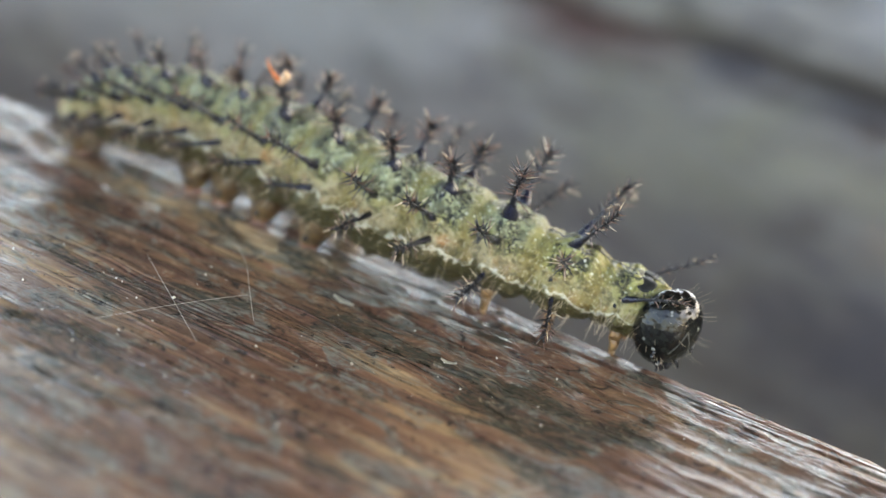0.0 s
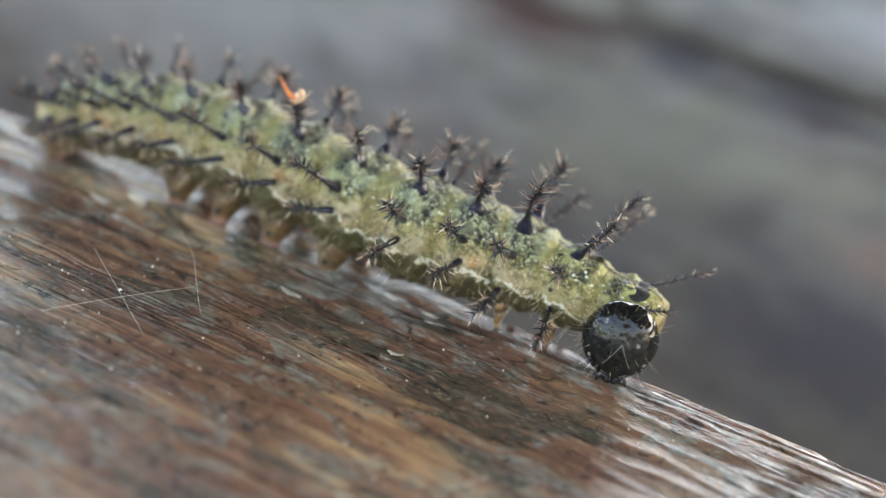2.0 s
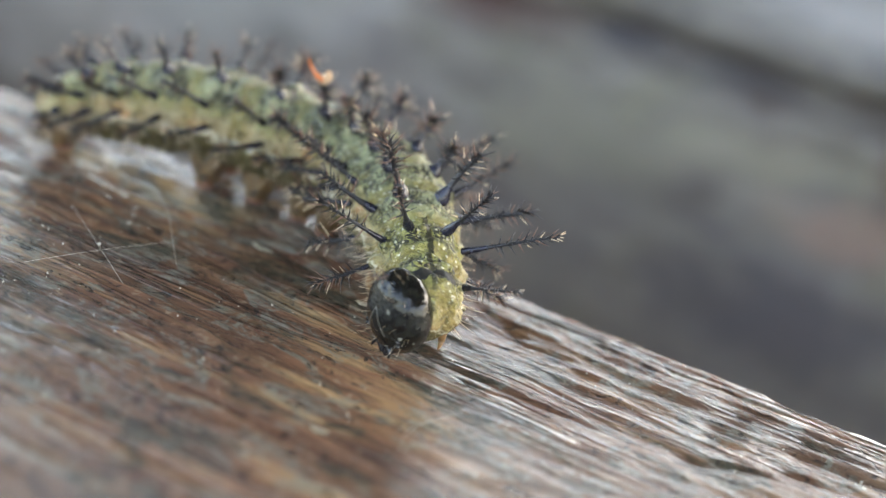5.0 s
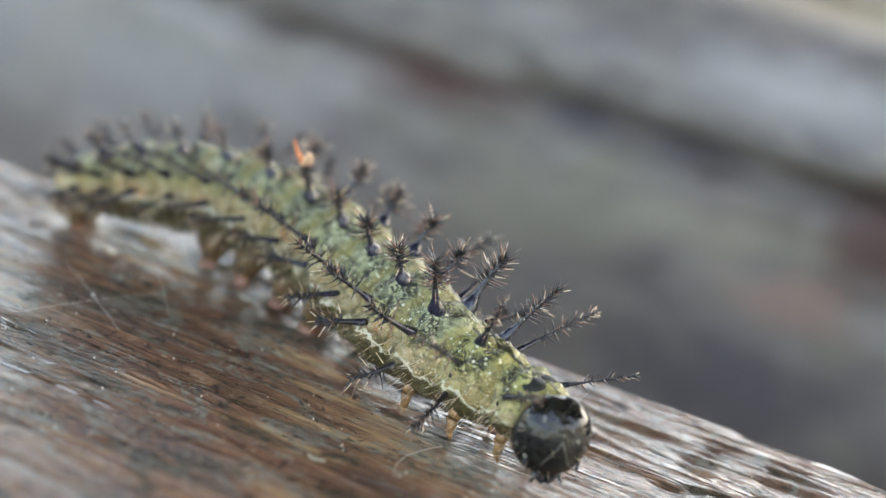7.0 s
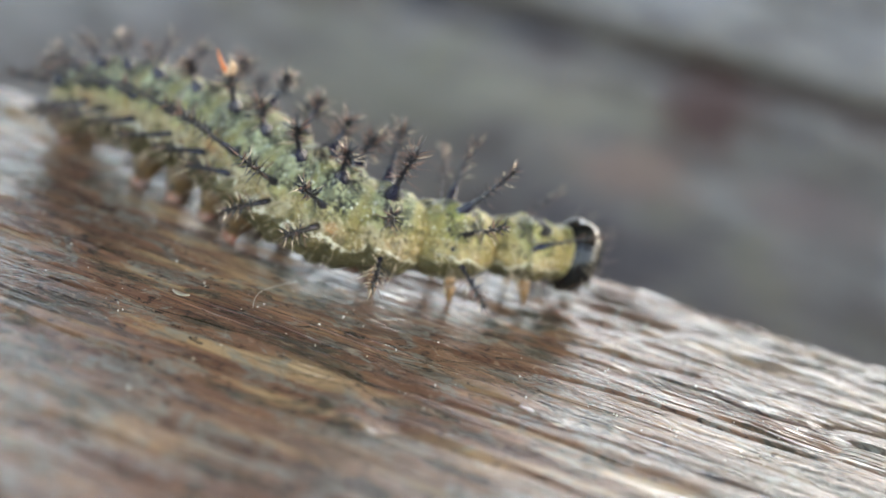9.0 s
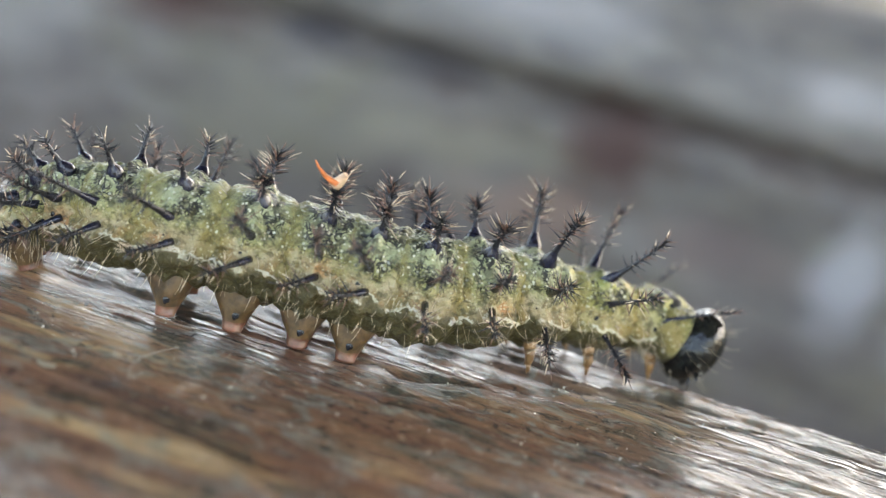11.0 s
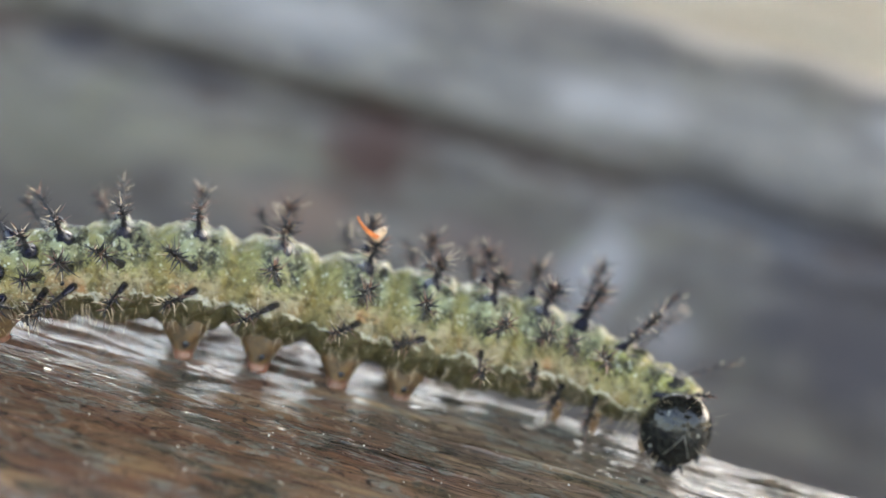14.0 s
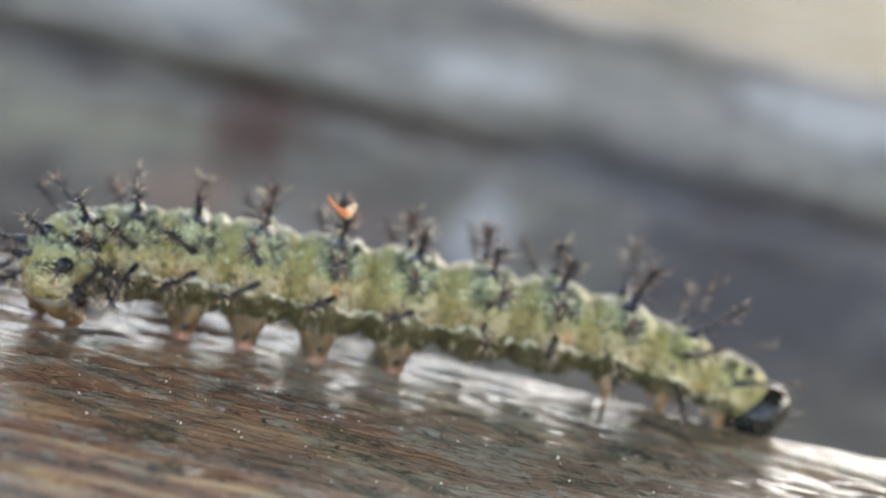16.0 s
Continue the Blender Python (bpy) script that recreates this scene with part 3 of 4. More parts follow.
def add_needles(bm, start, way, length, bend, spread, count, pale, low, reach=1.0):
    """The crown of needles on one spine, into the ring's bristle mesh: dark at the root, often pale towards the tip."""
    side = way.cross(Vector((0.2, 0.9, 0.38))).normalized()
    other = way.cross(side)
    for k in range(count):
        f = low + (0.98 - low) * ((k + rng.random()) / count) ** 0.8
        a = k * 2.4 + rng.uniform(-0.5, 0.5)
        out = side * math.cos(a) + other * math.sin(a)
        lean = 0.15 + 1.5 * max(0, (f - low) / (1 - low)) ** 1.6 + rng.uniform(-0.1, 0.3)
        tip_way = (out * spread + way * lean).normalized()
        at = start + way * length * f + bend * 4 * f * (1 - f)
        long = rng.uniform(0.65, 1.35) * reach * (1.0 - 0.25 * f)
        curve = Vector((rng.uniform(-1, 1), rng.uniform(-1, 1), rng.uniform(-1, 1))) * 0.05 * MM
        tipped = rng.random() < pale
        mid = at + tip_way * long * (rng.uniform(0.25, 0.6) if tipped else 1.0)
        cone(bm, at * MM, mid * MM, 0.068 * MM, (0.042 if tipped else 0.008) * MM, 4, 0 if rng.random() < 0.8 else 3, None if tipped else curve, 2)
        if tipped:
            cone(bm, mid * MM, (at + tip_way * long * 1.1) * MM, 0.042 * MM, 0.012 * MM, 4, 2 if rng.random() < 0.45 else 3)


SPINE_MATERIALS = [SPINE, SHEEN, BRISTLE, TAN]


def seta_mesh(radius, half, lows, count, long):
    """Fine pale hairs low on the flanks."""
    bm = bmesh.new()
    for _ in range(count):
        a = rng.choice((-1, 1)) * radians(rng.uniform(*lows))
        out = Vector((rng.uniform(-0.35, 0.35), math.sin(a), math.cos(a) - 0.25)).normalized()
        at = Vector((rng.uniform(-0.6, 0.6) * half, math.sin(a) * radius * 0.97, math.cos(a) * radius * 0.95))
        cone(bm, at * MM, (at + out * rng.uniform(0.6, 1.0) * long) * MM, 0.022 * MM, 0.008 * MM, 3, 0, Vector((rng.uniform(-1, 1), 0, -1)) * 0.12 * MM, 3)
    return bm


def proleg_mesh(side, radius, splay, drop):
    """A fleshy proleg: a broad creased cone, a narrow ankle and a splayed gripping foot, drop below the ring's middle."""
    bm = bmesh.new()
    rings = []
    for f, r, out in ((0, 1.7, 0.30), (0.2, 1.7, 0.42), (0.4, 1.6, 0.56), (0.58, 1.35, 0.68), (0.72, 0.95, 0.79), (0.84, 0.70, 0.84), (0.90, 0.60, 0.87), (0.95, 0.66, 0.9), (0.985, 0.64, 0.92), (1.0, 0.45, 0.92)):
        z = -radius * 0.35 - f * (drop - radius * 0.35)
        y = side * (radius * out * 0.75 + splay * f)
        ring = []
        for j in range(18):
            a = 2 * math.pi * j / 18
            wob = 1 + 0.08 * math.sin(3 * a + f * 9) + 0.06 * math.sin(f * 30) + 0.22 * noise.noise(Vector((math.cos(a) * 1.5, math.sin(a) * 1.5 + side * 5, f * 4)))
            ring.append((math.cos(a) * r * 0.95 * wob * MM, (y + math.sin(a) * r * 0.8 * wob) * MM, z * MM))
        rings.append(ring)
    loft(bm, rings)
    bmesh.ops.recalc_face_normals(bm, faces=bm.faces)
    for f in bm.faces:
        f.material_index = 1 if f.calc_center_median().z < -(drop - 0.5) * MM else 0
    return bm


def thorax_leg_mesh(side, radius, drop):
    """Three joints that taper to a claw, reaching drop below the ring's middle."""
    bm = bmesh.new()
    a = Vector((0.1, side * radius * 0.5, -radius * 0.75))
    fall = drop + a.z
    b = a + Vector((0.15, side * 0.55, -fall * 0.38))
    c = b + Vector((0.1, side * 0.1, -fall * 0.36))
    d = c + Vector((0.14, -side * 0.12, -fall * 0.26))
    for p, q, r0, r1 in ((a, b, 0.5, 0.34), (b, c, 0.33, 0.2), (c, d, 0.19, 0.04)):
        cone(bm, p * MM, q * MM, r0 * MM, r1 * MM, 10, 0, Vector((0.05, 0, 0)) * MM, 3)
    return bm


def build_head(parent):
    bm = bmesh.new()
    bmesh.ops.create_uvsphere(bm, u_segments=36, v_segments=24, radius=1)
    for v in bm.verts:
        x, y, z = v.co
        groove = 0.04 * math.exp(-(y / 0.13) ** 2) * max(0, 0.3 + z)
        lobe = 1 + 0.03 * math.exp(-((abs(y) - 0.5) / 0.35) ** 2) * max(0, z)
        narrow = 1 - 0.17 * max(0, -z) ** 1.5
        v.co = Vector((x * (1.7 if x > 0 else 1.5) * lobe - groove * (x > -0.4), y * 2.15 * narrow, z * 2.4 * lobe - groove * 1.6 * (z > 0))) * MM
    for f in bm.faces:
        f.smooth = True
    head = part("head", bm, CAPSULE, parent, "glossy black head capsule with pale spots")
    bm = bmesh.new()
    bmesh.ops.create_uvsphere(bm, u_segments=28, v_segments=18, radius=1)
    for v in bm.verts:
        fold = 1 + 0.05 * math.cos(v.co.x * 9)
        v.co = Vector((-1.15 + v.co.x * 1.75, v.co.y * 1.72 * fold, -0.15 + v.co.z * 1.75 * fold)) * MM
    for f in bm.faces:
        f.smooth = True
    part("neck", bm, YOUNG, head, "soft yellow-olive neck fold")
    # pale inverted suture on the face
    bm = bmesh.new()
    top = Vector((1.60, 0, 0.75))
    for side in (-1, 1):
        cone(bm, top * MM, Vector((1.50, side * 0.75, -0.75)) * MM, 0.05 * MM, 0.04 * MM, 6, 0, Vector((0.10, 0, 0)) * MM, 5)
    part("facial_suture", bm, SUTURE, head, "dull inverted-V suture")
    for side in (-1, 1):
        for k in range(5):
            a = radians(-25 + 38 * k)
            bm = bmesh.new()
            bmesh.ops.create_uvsphere(bm, u_segments=10, v_segments=6, radius=0.13 * MM)
            at = Vector((0.80 + 0.33 * math.cos(a), side * (1.58 - 0.12 * math.cos(a)), -0.95 + 0.42 * math.sin(a)))
            for v in bm.verts:
                v.co += at * MM
            for f in bm.faces:
                f.smooth = True
            part("eye", bm, PALE if k == 2 else PLATE, head)
        bm = bmesh.new()
        cone(bm, Vector((0.95, side * 0.62, -1.55)) * MM, Vector((1.25, side * 0.85, -2.15)) * MM, 0.16 * MM, 0.05 * MM, 8, 0, steps=2)
        part("antenna", bm, PLATE, head)
        bm = bmesh.new()
        cone(bm, Vector((0.75, side * 0.42, -1.75)) * MM, Vector((1.0, side * 0.12, -2.3)) * MM, 0.4 * MM, 0.14 * MM, 10, 0, steps=3)
        part("mandible", bm, PLATE, head)
    bm = bmesh.new()
    loft(bm, [[((1.0 - 0.25 * k) * MM, math.sin(a) * (0.62 - 0.1 * k) * MM, (-1.55 - 0.16 * k + math.cos(a) * 0.2) * MM) for a in (2 * math.pi * j / 12 for j in range(12))] for k in (-1, 0, 1)])
    part("labrum", bm, PALE, head, "grey-brown upper lip")
    bm = bmesh.new()
    for _ in range(46):
        v = Vector((rng.uniform(-0.2, 1), rng.uniform(-1, 1), rng.uniform(-0.35, 1))).normalized()
        at = Vector((v.x * 1.68, v.y * 2.1, v.z * 2.35))
        out = (v + Vector((0.5, 0, 0.15))).normalized()
        cone(bm, at * MM, (at + out * rng.uniform(0.5, 1.35)) * MM, 0.009 * MM, 0.004 * MM, 3, 0, Vector((0, 0, -0.08)) * MM, 2)
    tagged(part("head_hairs", bm, BRISTLE, head, "fine pale hairs"), kind="stuff")
    return head


def build_caterpillar():
    cat = new("caterpillar")
    tagged(cat, "yellow-green caterpillar with black branched spines crawling on the rail", "caterpillar")
    head = build_head(cat)
    made = []
    for number, (kind, radius, half) in enumerate(RINGS, 1):
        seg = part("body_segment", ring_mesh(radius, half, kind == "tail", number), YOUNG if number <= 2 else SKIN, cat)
        made.append(seg)
        rows = {"prothorax": ((72, 4.6, 1.5), ), "thorax": ((26, 3.6, 0.42), (66, 4.5, 0.05), (106, 3.0, 0.0)),
                "abdomen": ((27, 2.2, -0.05), (69, 4.4, -0.28), (94, 3.0, -0.7)), "tail": ((40, 2.1, -0.9), (95, 1.8, -0.6))}[kind]
        bristles = bmesh.new()
        for row, (angle, length, lean) in enumerate(rows):
            if number == 2:
                length, lean = length * 1.2, lean + (0.0 if row == 0 else 0.12)
            if number in (4, 5) and row > 0:
                lean *= 0.45
            if number == 3 and row == 0:
                lean = 0.15
            if number >= 11:
                lean -= 0.35
            for side in (-1, 1):
                a = radians(angle)
                out = Vector((lean + rng.uniform(-0.1, 0.1) * (1 if row == 0 else 3), side * math.sin(a * 0.95), math.cos(a * 0.95) - (rng.uniform(0.05, 0.45) if angle > 90 else 0) + (0.6 if number == 1 else 0.10 if kind == "abdomen" and row == 1 else 0)))
                at = Vector((0.05, side * math.sin(a) * radius * (1.06 if angle < 90 else 1.16), math.cos(a) * radius * 0.99))
                spread, count, pale, low = ((1.5, 46 if number < 9 else 20, 0.45, 0.42) if row == 0 else (1.5, 34, 0.1, 0.36) if row == 1 else (1.3, 26, 0.6, 0.30))
                if number <= 2:
                    spread, count, pale, low = (1.0, 36, 0.4, 0.30) if number == 2 else (0.8, 26, 0.25, 0.25)
                out.normalize()
                long = length * (rng.uniform(0.92, 1.06) if row == 0 else rng.uniform(0.78, 1.08))
                bend = Vector((rng.uniform(-1, 1), rng.uniform(-1, 1), rng.uniform(-0.5, 0.5))) * long * 0.035
                part("spine", spine_mesh(at, out, long, 0.20 if number == 1 else 0.30 if number == 2 else 0.46 if row == 0 else 0.40, bend, 1.0 if row == 0 else 0.4 if row == 1 else 0.15), SPINE_MATERIALS, seg, "black spine with a swollen shiny base" if row == 0 else "")
                add_needles(bristles, at, out, long, bend, spread, count, pale, low, 0.6 if number == 1 else 0.9 if number == 2 else (1.3 if number < 9 else 0.95) if row == 0 else 1.05)
        tagged(part("spine_needles", bristles, SPINE_MATERIALS, seg, "crowns of dark and pale needles"), kind="stuff")
        tagged(part("flank_hairs", seta_mesh(radius, half, (88, 135), 44, 1.9), BRISTLE, seg, "fine pale hairs"), kind="stuff")
        if kind == "thorax" or kind == "prothorax":
            for side in (-1, 1):
                part("thoracic_leg", thorax_leg_mesh(side, radius, (3.3, 3.75, 4.15)[number - 1]), LEG, seg, "amber jointed leg")
        if number in (6, 7, 8, 9) or kind == "tail":
            for side in (-1, 1):
                leg = part("proleg", proleg_mesh(side, radius, 0.15, 2.95 if kind == "tail" else 4.75), [AMBER, FOOT], seg, "stubby proleg with a pinkish foot")
                bm = bmesh.new()
                bmesh.ops.create_uvsphere(bm, u_segments=12, v_segments=8, radius=1)
                for v in bm.verts:
                    v.co = Vector((0.12 + v.co.x * (0.36 + 0.1 * v.co.z), side * (radius * 0.62 + (0.60 if kind == "tail" else 0.78) - 0.25 * v.co.x ** 2) + v.co.y * 0.10, (-2.1 if kind == "tail" else -3.72) + v.co.z * 0.22 + 0.06 * math.sin(v.co.x * 5))) * MM
                for f in bm.faces:
                    f.smooth = True
                part("proleg_plate", bm, PLATE, leg, "shiny black plate")
        if kind == "prothorax":
            for side in (-1, 1):
                bm = bmesh.new()
                bmesh.ops.create_uvsphere(bm, u_segments=14, v_segments=10, radius=1)
                for v in bm.verts:
                    v.co = Vector((0.75 + v.co.x * 0.62, side * (0.66 + v.co.y * 0.74), 1.60 + v.co.z * 0.16 - 0.36 * max(0, v.co.y))) * MM
                for f in bm.faces:
                    f.smooth = True
                part("neck_plate", bm, NECK, seg, "glossy black plate behind the head")
        if kind != "tail":
            for side in (-1, 1):
                bm = bmesh.new()
                bmesh.ops.create_uvsphere(bm, u_segments=10, v_segments=8, radius=1)
                for v in bm.verts:
                    v.co = Vector((-0.35 + v.co.x * 0.13, side * (radius * 0.985 + v.co.y * 0.06), -0.05 + v.co.z * 0.2)) * MM
                part("spiracle", bm, PLATE, seg, "black breathing pore")
        if number == 7:
            bm = bmesh.new()
            tip = Vector((-0.2, -2.4, 5.15))
            cone(bm, (tip + Vector((0.3, -0.1, -0.2))) * MM, (tip + Vector((-1.15, 0, 0.75))) * MM, 0.2 * MM, 0.03 * MM, 7, 0, Vector((-0.1, 0, -0.14)) * MM, 5)
            cone(bm, (tip + Vector((0.15, 0.1, -0.35))) * MM, (tip + Vector((0.6, -0.1, 0.45))) * MM, 0.36 * MM, 0.16 * MM, 9, 1, Vector((0.12, 0.1, 0.1)) * MM, 4)
            part("petal_scrap", bm, [PETAL, BUFF], seg, "orange plant scrap caught on a spine")
    return head, made


cat_head, cat_rings = build_caterpillar()


# ---- small things on the board ----
def build_fibre(points, thick):
    curve = bpy.data.curves.new("plant_fibre", "CURVE")
    curve.dimensions, curve.bevel_depth, curve.bevel_resolution = "3D", thick * MM, 1
    line = curve.splines.new("NURBS")
    line.points.add(len(points) - 1)
    for p, co in zip(line.points, points):
        p.co = (*[c * MM for c in co], 1)
    line.use_endpoint_u, line.order_u = True, 3
    curve.materials.append(FIBRE)
    return tagged(new("plant_fibre", curve), "fine pale fibre lying on the wet board", "fibre", group="loose fibres on the board")


build_fibre([(-50, -6.4, 0.3), (-47, -9, 0.9), (-44.5, -12, 0.8), (-42.4, -14.1, 0.2)], 0.013)
build_fibre([(-51.5, -12.5, 0.3), (-49, -14.5, 0.6), (-46, -16.5, 0.5), (-42.7, -18.6, 0.2)], 0.013)
build_fibre([(-47.6, -21.0, 0.25), (-46.2, -17, 0.5), (-44.6, -11.9, 0.3)], 0.011)
build_fibre([(-22.6, -22.5, 0.2), (-23.4, -21.0, 0.3), (-23.0, -18.5, 0.3), (-22.5, -17.0, 0.2)], 0.014)


def build_specks():
    """Loose crumbs and grit caught in the grain, coloured pale to add wet sparkles."""
    pick = random.Random(11)
    bm = bmesh.new()
    for _ in range(600):
        at = Vector((pick.uniform(-80, 55), -pick.uniform(0.6, 38), 0.12))
        size = pick.uniform(0.03, 0.09) * (1.5 if pick.random() < 0.08 else 1)
        turn = Euler((pick.uniform(0, 6), pick.uniform(0, 6), pick.uniform(0, 6))).to_matrix()
        pts = [bm.verts.new((at + turn @ Vector(p) * size) * MM) for p in ((1.3, 0, -0.4), (-0.7, 0.9, -0.4), (-0.6, -0.8, -0.3), (0.1, 0.1, 0.8))]
        for tri in ((0, 1, 2), (0, 1, 3), (1, 2, 3), (0, 2, 3)):
            bm.faces.new([pts[k] for k in tri])
    bmesh.ops.recalc_face_normals(bm, faces=bm.faces)
    return tagged(part("grit", bm, GRIT), "crumbs and grit on the wet board, coloured pale as wet sparkles", "grit", kind="stuff")


build_specks()


def build_flake(x, y, turn, long, wide):
    """A thin curled splinter lying flat in the grain."""
    pick = random.Random(int(x * 10))
    bm = bmesh.new()
    rings = []
    for k in range(7):
        f = k / 6
        w = wide * math.sin(math.pi * (0.12 + 0.76 * f)) * pick.uniform(0.75, 1.1)
        u, lift = (f - 0.5) * long, 0.10 + 0.10 * (2 * f - 1) ** 2
        rings.append([Vector((u + a * 0.1, a, lift + b)) for a, b in ((-w, 0), (-w * 0.4, 0.05), (w * 0.4, 0.06), (w, 0.01), (w * 0.3, -0.05), (-w * 0.3, -0.05))])
    spin = Matrix.Rotation(radians(turn), 3, "Z")
    loft(bm, [[(spin @ p + Vector((x, y, 0.06))) * MM for p in ring] for ring in rings])
    bmesh.ops.recalc_face_normals(bm, faces=bm.faces)
    return tagged(part("wood_flake", bm, FLAKE), "pale wet splinter lying on the brown board", "flake", group="loose flakes on the board")


build_flake(-40.9, -7.6, -8, 1.5, 0.26)
build_flake(-32.7, -9.2, 14, 0.9, 0.16)
build_flake(-26.4, -23.9, 4, 1.0, 0.24)


# ---- what moves ----
STANCE = []


def stance(t, heading, nod, *points):
    """Which way the head faces, in degrees from x, how far it bows, and where head, rings 1, 3, 5, 7, 9, 11 and 13 are at t seconds, in millimetres."""
    STANCE.append((t, heading, nod, [Vector(p) for p in points]))


def along(points, f):
    """A smooth line through points, f counted in points."""
    k = min(max(int(math.floor(f)), 0), len(points) - 2)
    u = f - k
    p1, p2 = points[k], points[k + 1]
    p0 = points[k - 1] if k > 0 else p1 * 2 - p2
    p3 = points[k + 2] if k + 2 < len(points) else p2 * 2 - p1
    return 0.5 * (2 * p1 + (p2 - p0) * u + (2 * p0 - 5 * p1 + 4 * p2 - p3) * u * u + (3 * p1 - p0 - 3 * p2 + p3) * u ** 3)


def facing(place, ahead, tip=0.0):
    """A pose at place whose x axis looks ahead and whose z axis stays up."""
    x = ahead.normalized()
    y = Vector((0, 0, 1)).cross(x).normalized()
    z = x.cross(y)
    return Matrix.Translation(place * MM) @ Matrix((x, y, z)).transposed().to_4x4() @ pose(0, 0, 0, 0, tip, 0)


def motions():
    stance(0, -25, 10, (-24.61, 0.78, 2.72), (-27.46, 1.26, 3.29), (-35.05, -0.43, 4.18), (-42.33, -1.25, 4.55), (-50.55, -0.79, 4.86), (-57.10, -0.27, 4.75), (-62.87, -1.13, 4.00), (-66.37, -2.48, 2.89))
    stance(0.5, -50, 10, (-26.27, 0.26, 2.87), (-27.92, 2.31, 3.56), (-34.21, 0.81, 4.23), (-40.89, 0.03, 4.58), (-48.81, 0.80, 4.76), (-55.20, -0.62, 4.76), (-61.47, -1.44, 4.00), (-65.47, -2.49, 2.90))
    stance(1, -45, 10, (-22.74, 0.64, 2.75), (-25.46, 1.45, 3.38), (-31.63, -0.29, 4.03), (-38.14, -1.29, 4.52), (-46.29, -0.42, 4.76), (-54.40, -0.42, 4.87), (-60.92, -1.01, 3.99), (-65.06, -2.23, 2.90))
    stance(1.5, -45, 10, (-21.11, -0.94, 2.78), (-23.44, 1.04, 3.44), (-30.99, 0.13, 4.10), (-37.34, -0.98, 4.46), (-45.86, -0.06, 4.86), (-53.86, -0.06, 4.86), (-60.14, -0.47, 3.99), (-64.02, -1.50, 2.89))
    stance(2, -65, 10, (-23.01, -1.63, 2.71), (-24.27, 1.08, 3.43), (-30.98, 0.48, 4.10), (-37.06, -0.97, 4.45), (-45.68, -0.84, 4.85), (-53.51, -0.86, 4.82), (-59.71, -1.32, 3.99), (-63.62, -2.34, 2.90))
    stance(2.5, -50, 10, (-21.16, -1.01, 2.80), (-23.65, 0.92, 3.50), (-30.99, 0.80, 4.05), (-36.24, -0.33, 4.55), (-43.24, 0.50, 4.67), (-51.04, 0.02, 4.91), (-57.65, -1.32, 3.98), (-62.01, -2.95, 2.92))
    stance(3, -40, 10, (-18.10, -0.14, 2.78), (-20.80, 1.21, 3.51), (-27.61, 0.40, 3.99), (-33.65, -0.03, 4.46), (-42.15, 0.56, 4.84), (-51.13, -0.06, 4.90), (-57.73, -1.40, 3.97), (-61.80, -3.30, 2.91))
    stance(3.5, -85, 10, (-21.42, -5.65, 2.84), (-22.66, -2.94, 3.34), (-28.43, -1.10, 3.87), (-33.57, -0.61, 4.47), (-41.94, 0.41, 4.88), (-50.82, 0.02, 4.88), (-57.36, -1.42, 3.98), (-61.32, -3.49, 2.90))
    stance(4, -150, 10, (-31.91, -13.57, 2.77), (-30.36, -10.92, 3.27), (-32.32, -4.03, 4.27), (-36.50, 0.50, 4.52), (-42.69, 0.99, 4.71), (-51.02, 0.07, 4.86), (-57.39, -1.26, 3.98), (-61.38, -2.90, 2.92))
    stance(4.2, -160, 10, (-32.44, -17.05, 2.76), (-30.94, -14.37, 3.25), (-33.02, -6.33, 4.30), (-36.80, -0.35, 4.71), (-42.54, 1.05, 4.67), (-50.92, 0.02, 4.85), (-57.24, -1.68, 3.99), (-61.27, -3.58, 2.92))
    stance(5.2, -100, 10, (-26.66, -12.08, 2.74), (-27.31, -10.07, 3.33), (-31.99, -5.90, 4.16), (-36.29, -2.10, 4.68), (-41.91, 0.11, 4.67), (-49.10, -0.94, 4.83), (-55.31, -2.56, 4.00), (-59.23, -4.45, 2.92))
    stance(6.3, -45, 10, (-20.87, -7.11, 2.72), (-23.68, -5.78, 3.42), (-30.95, -5.47, 4.03), (-35.77, -3.84, 4.64), (-41.29, -0.83, 4.66), (-47.29, -1.89, 4.81), (-53.38, -3.44, 4.01), (-57.18, -5.31, 2.92))
    stance(6.5, -65, 10, (-20.78, -12.34, 2.56), (-22.64, -9.72, 3.55), (-29.62, -7.26, 4.27), (-34.35, -5.60, 4.35), (-39.83, -2.69, 4.64), (-46.72, -2.71, 4.88), (-52.85, -3.92, 3.99), (-56.36, -6.10, 2.88))
    stance(7, -50, 10, (-16.94, -16.45, 2.79), (-19.36, -14.60, 3.36), (-25.58, -12.57, 3.87), (-31.26, -9.24, 4.48), (-38.23, -4.99, 4.88), (-45.85, -2.93, 4.92), (-52.27, -3.61, 3.97), (-56.36, -5.28, 2.91))
    stance(7.5, -85, 10, (-17.88, -18.56, 2.60), (-18.83, -15.60, 3.42), (-24.85, -11.44, 4.13), (-30.85, -8.96, 4.47), (-37.91, -5.17, 5.01), (-44.50, -3.24, 4.80), (-49.55, -3.62, 3.97), (-51.36, -6.15, 2.87))
    stance(8, -55, 10, (-15.73, -18.74, 2.70), (-17.80, -16.60, 3.47), (-22.95, -14.16, 3.88), (-27.52, -12.08, 4.49), (-33.36, -8.37, 4.77), (-40.73, -6.08, 4.84), (-46.75, -5.29, 3.99), (-50.61, -6.06, 2.87))
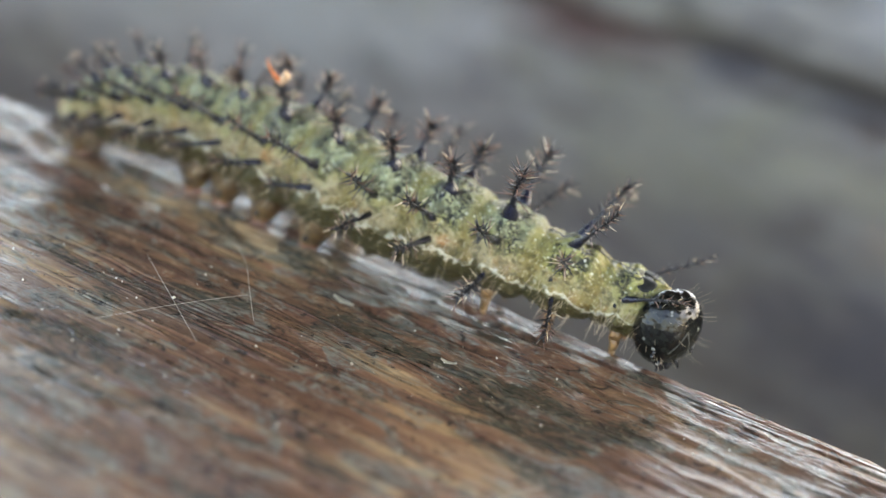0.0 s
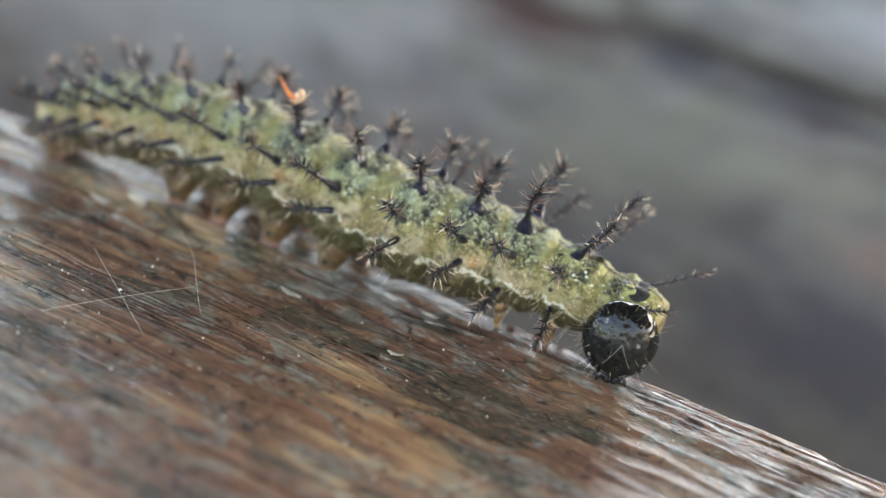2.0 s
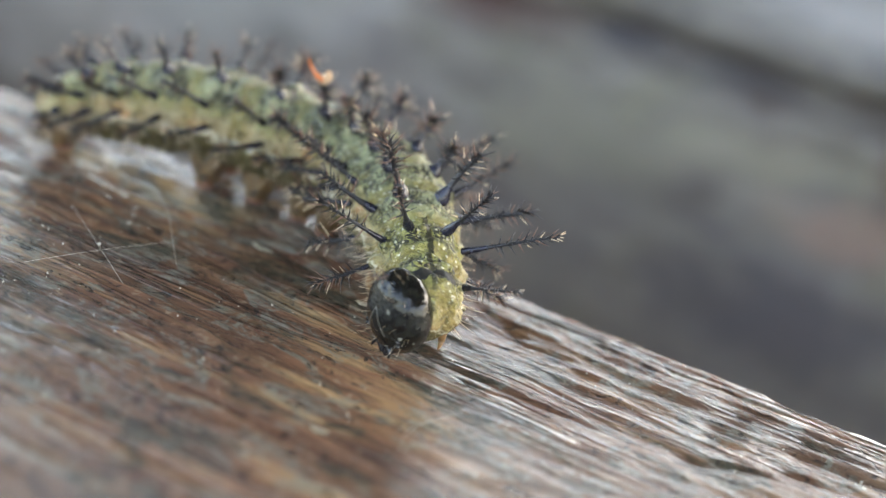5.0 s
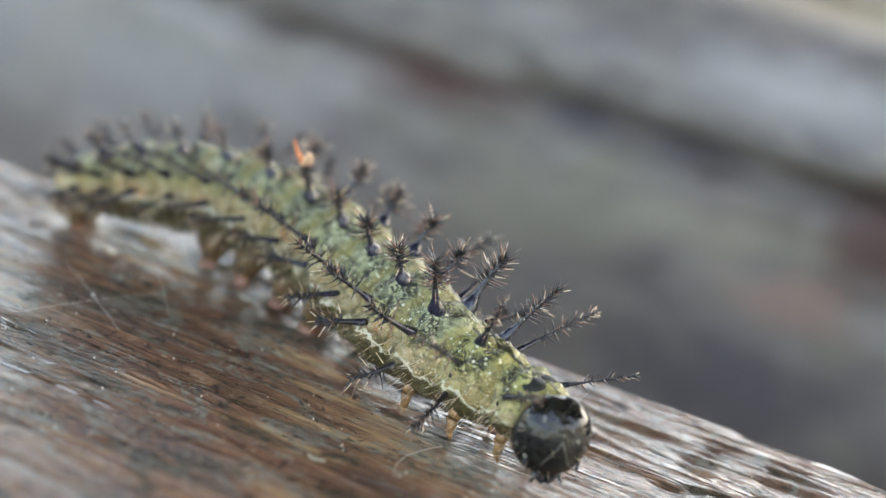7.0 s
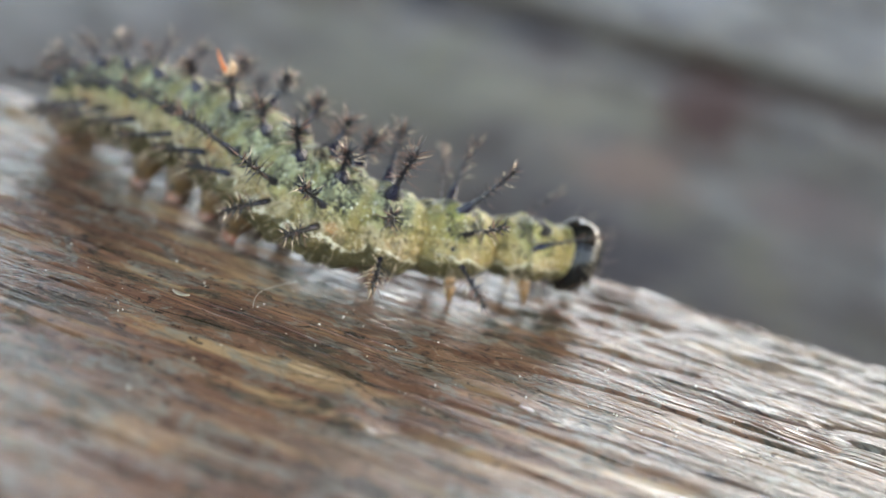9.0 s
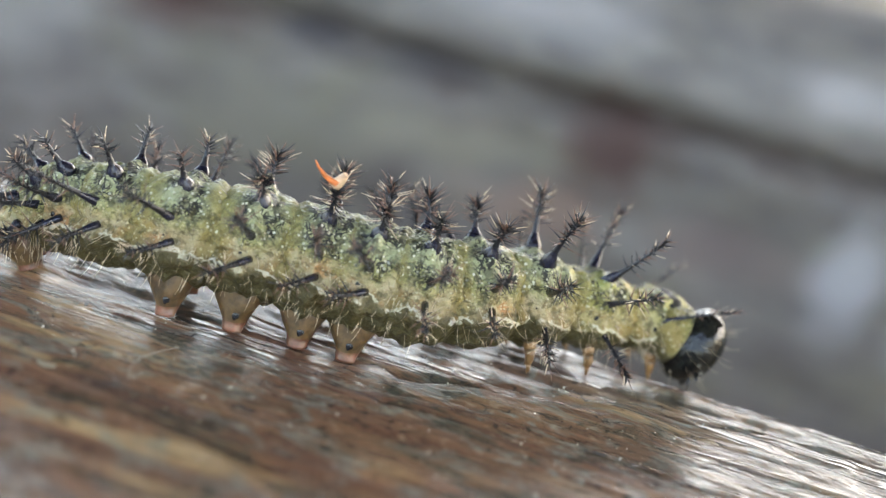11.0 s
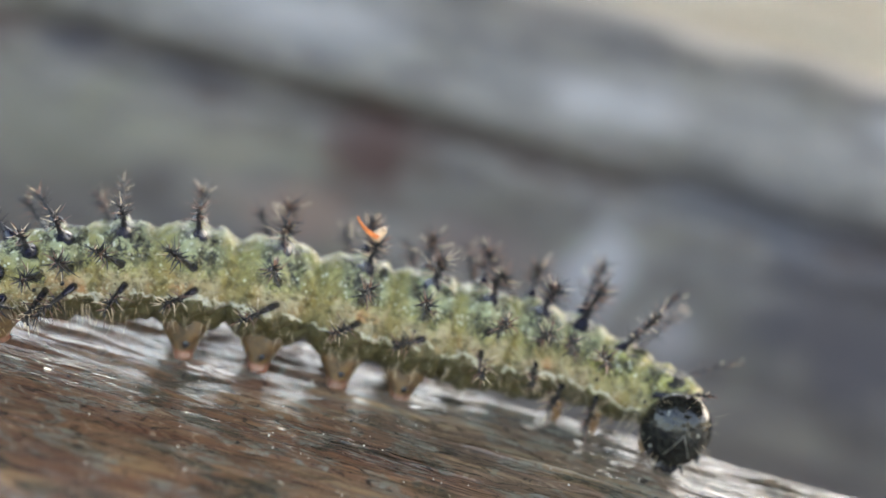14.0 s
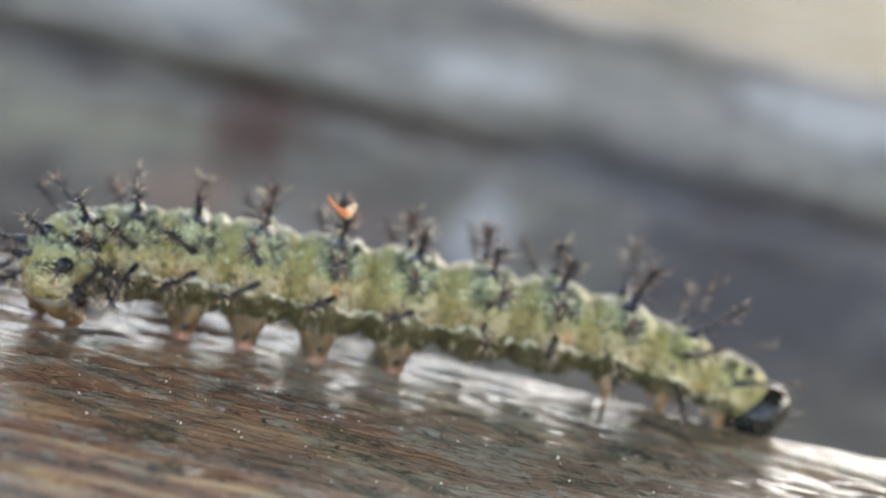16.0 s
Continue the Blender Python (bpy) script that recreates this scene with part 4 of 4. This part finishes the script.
    stance(8.5, 28, 12, (-11.03, -11.33, 2.83), (-13.71, -13.25, 3.30), (-20.49, -14.99, 3.77), (-25.83, -13.99, 4.45), (-32.88, -9.84, 4.99), (-40.00, -5.82, 5.03), (-44.89, -3.48, 3.97), (-47.94, -2.23, 2.85))
    stance(9, 45, 15, (-9.61, -5.00, 2.75), (-12.20, -7.52, 3.26), (-19.56, -13.23, 3.74), (-24.46, -13.59, 4.43), (-30.23, -10.35, 5.01), (-37.02, -7.65, 4.75), (-42.32, -5.63, 4.01), (-45.84, -5.02, 2.82))
    stance(9.2, 40, 15, (-8.43, -4.95, 2.77), (-11.23, -6.88, 3.36), (-18.09, -12.44, 3.87), (-22.98, -13.68, 4.50), (-28.55, -11.57, 4.68), (-35.87, -9.14, 4.92), (-41.48, -6.89, 3.99), (-45.13, -5.76, 2.88))
    stance(11.3, 0, 25, (4.87, 1.07, 2.68), (1.94, 1.21, 3.50), (-4.69, -3.24, 4.26), (-10.59, -7.39, 4.37), (-17.30, -9.21, 4.72), (-25.04, -11.33, 4.90), (-31.21, -11.75, 4.01), (-34.16, -12.94, 2.87))
    stance(11.5, -15, 20, (6.84, 0.46, 2.63), (3.91, 1.03, 3.42), (-2.72, -3.57, 4.10), (-8.93, -7.77, 4.45), (-16.70, -9.43, 4.81), (-24.86, -11.25, 4.84), (-30.49, -12.10, 3.99), (-33.54, -13.35, 2.89))
    stance(12, -45, 10, (9.23, -1.01, 2.50), (6.84, 0.86, 3.39), (-0.42, -2.61, 4.10), (-7.17, -6.18, 4.54), (-14.73, -7.71, 4.79), (-21.98, -8.93, 4.78), (-26.87, -10.67, 4.04), (-27.86, -13.61, 2.93))
    stance(12.5, 15, 25, (15.93, 2.62, 1.98), (13.06, 1.45, 3.41), (5.36, -1.47, 4.03), (-1.69, -4.93, 4.53), (-9.43, -7.30, 4.83), (-16.99, -8.21, 4.72), (-22.04, -8.99, 4.02), (-22.73, -11.57, 2.97))
    stance(13, 5, 45, (18.69, -0.56, 1.18), (16.58, 1.04, 2.64), (9.25, 0.90, 4.24), (1.75, -0.32, 4.63), (-6.20, -1.55, 4.79), (-13.22, -5.34, 4.95), (-20.24, -8.09, 3.99), (-22.32, -11.35, 2.89))
    stance(13.5, -45, 10, (19.46, -0.34, 2.83), (16.95, 1.00, 3.14), (10.24, 0.26, 4.06), (3.17, -0.35, 4.69), (-5.38, -1.75, 4.72), (-12.86, -5.62, 4.88), (-19.58, -8.39, 3.92), (-22.28, -11.37, 2.91))
    stance(14, -75, 10, (17.61, -3.72, 2.55), (16.25, -0.94, 3.47), (10.42, 0.44, 3.98), (4.49, -1.36, 4.42), (-2.80, -3.20, 4.82), (-12.18, -5.75, 4.96), (-19.13, -8.49, 3.90), (-22.07, -11.67, 2.89))
    stance(14.5, -70, 10, (20.49, -5.05, 2.47), (19.57, -2.13, 3.34), (11.82, -0.49, 4.14), (5.70, -1.36, 4.53), (-1.89, -3.81, 4.79), (-11.16, -6.35, 4.85), (-18.09, -8.26, 3.97), (-20.91, -10.56, 2.90))
    stance(15, 0, 25, (24.96, -1.29, 2.57), (21.98, -0.20, 3.40), (13.01, 0.79, 4.32), (5.81, -1.02, 4.36), (-1.38, -3.53, 4.89), (-9.01, -6.69, 4.72), (-14.87, -9.68, 4.01), (-17.43, -12.85, 2.88))
    stance(15.5, 0, 45, (26.39, 0.19, 1.18), (24.41, 1.28, 2.96), (16.46, 0.76, 4.37), (8.87, -1.25, 4.44), (1.60, -3.67, 4.68), (-7.45, -6.53, 4.87), (-14.72, -8.24, 4.00), (-17.60, -10.90, 2.89))
    stance(16, 0, 45, (31.15, 0.83, 1.26), (28.81, 0.91, 2.71), (20.98, -0.15, 4.31), (12.18, -1.71, 4.62), (2.80, -3.72, 4.75), (-5.56, -5.08, 4.70), (-11.73, -7.03, 4.15), (-12.68, -9.61, 2.86))
    head_rows, ring_rows = [], [[] for _ in cat_rings]
    for t, heading, nod, (skull, *line) in STANCE:
        face = Vector((math.cos(radians(heading)), math.sin(radians(heading)), 0))
        head_rows.append((t, facing(skull, face, nod)))
        for k, rows in enumerate(ring_rows):
            f = k / 2
            way = along(line, f - 0.25) - along(line, f + 0.25)
            rows.append((t, facing(along(line, f), way)))
    walk(cat_head, head_rows)
    for ring, rows in zip(cat_rings, ring_rows):
        walk(ring, rows)


motions()
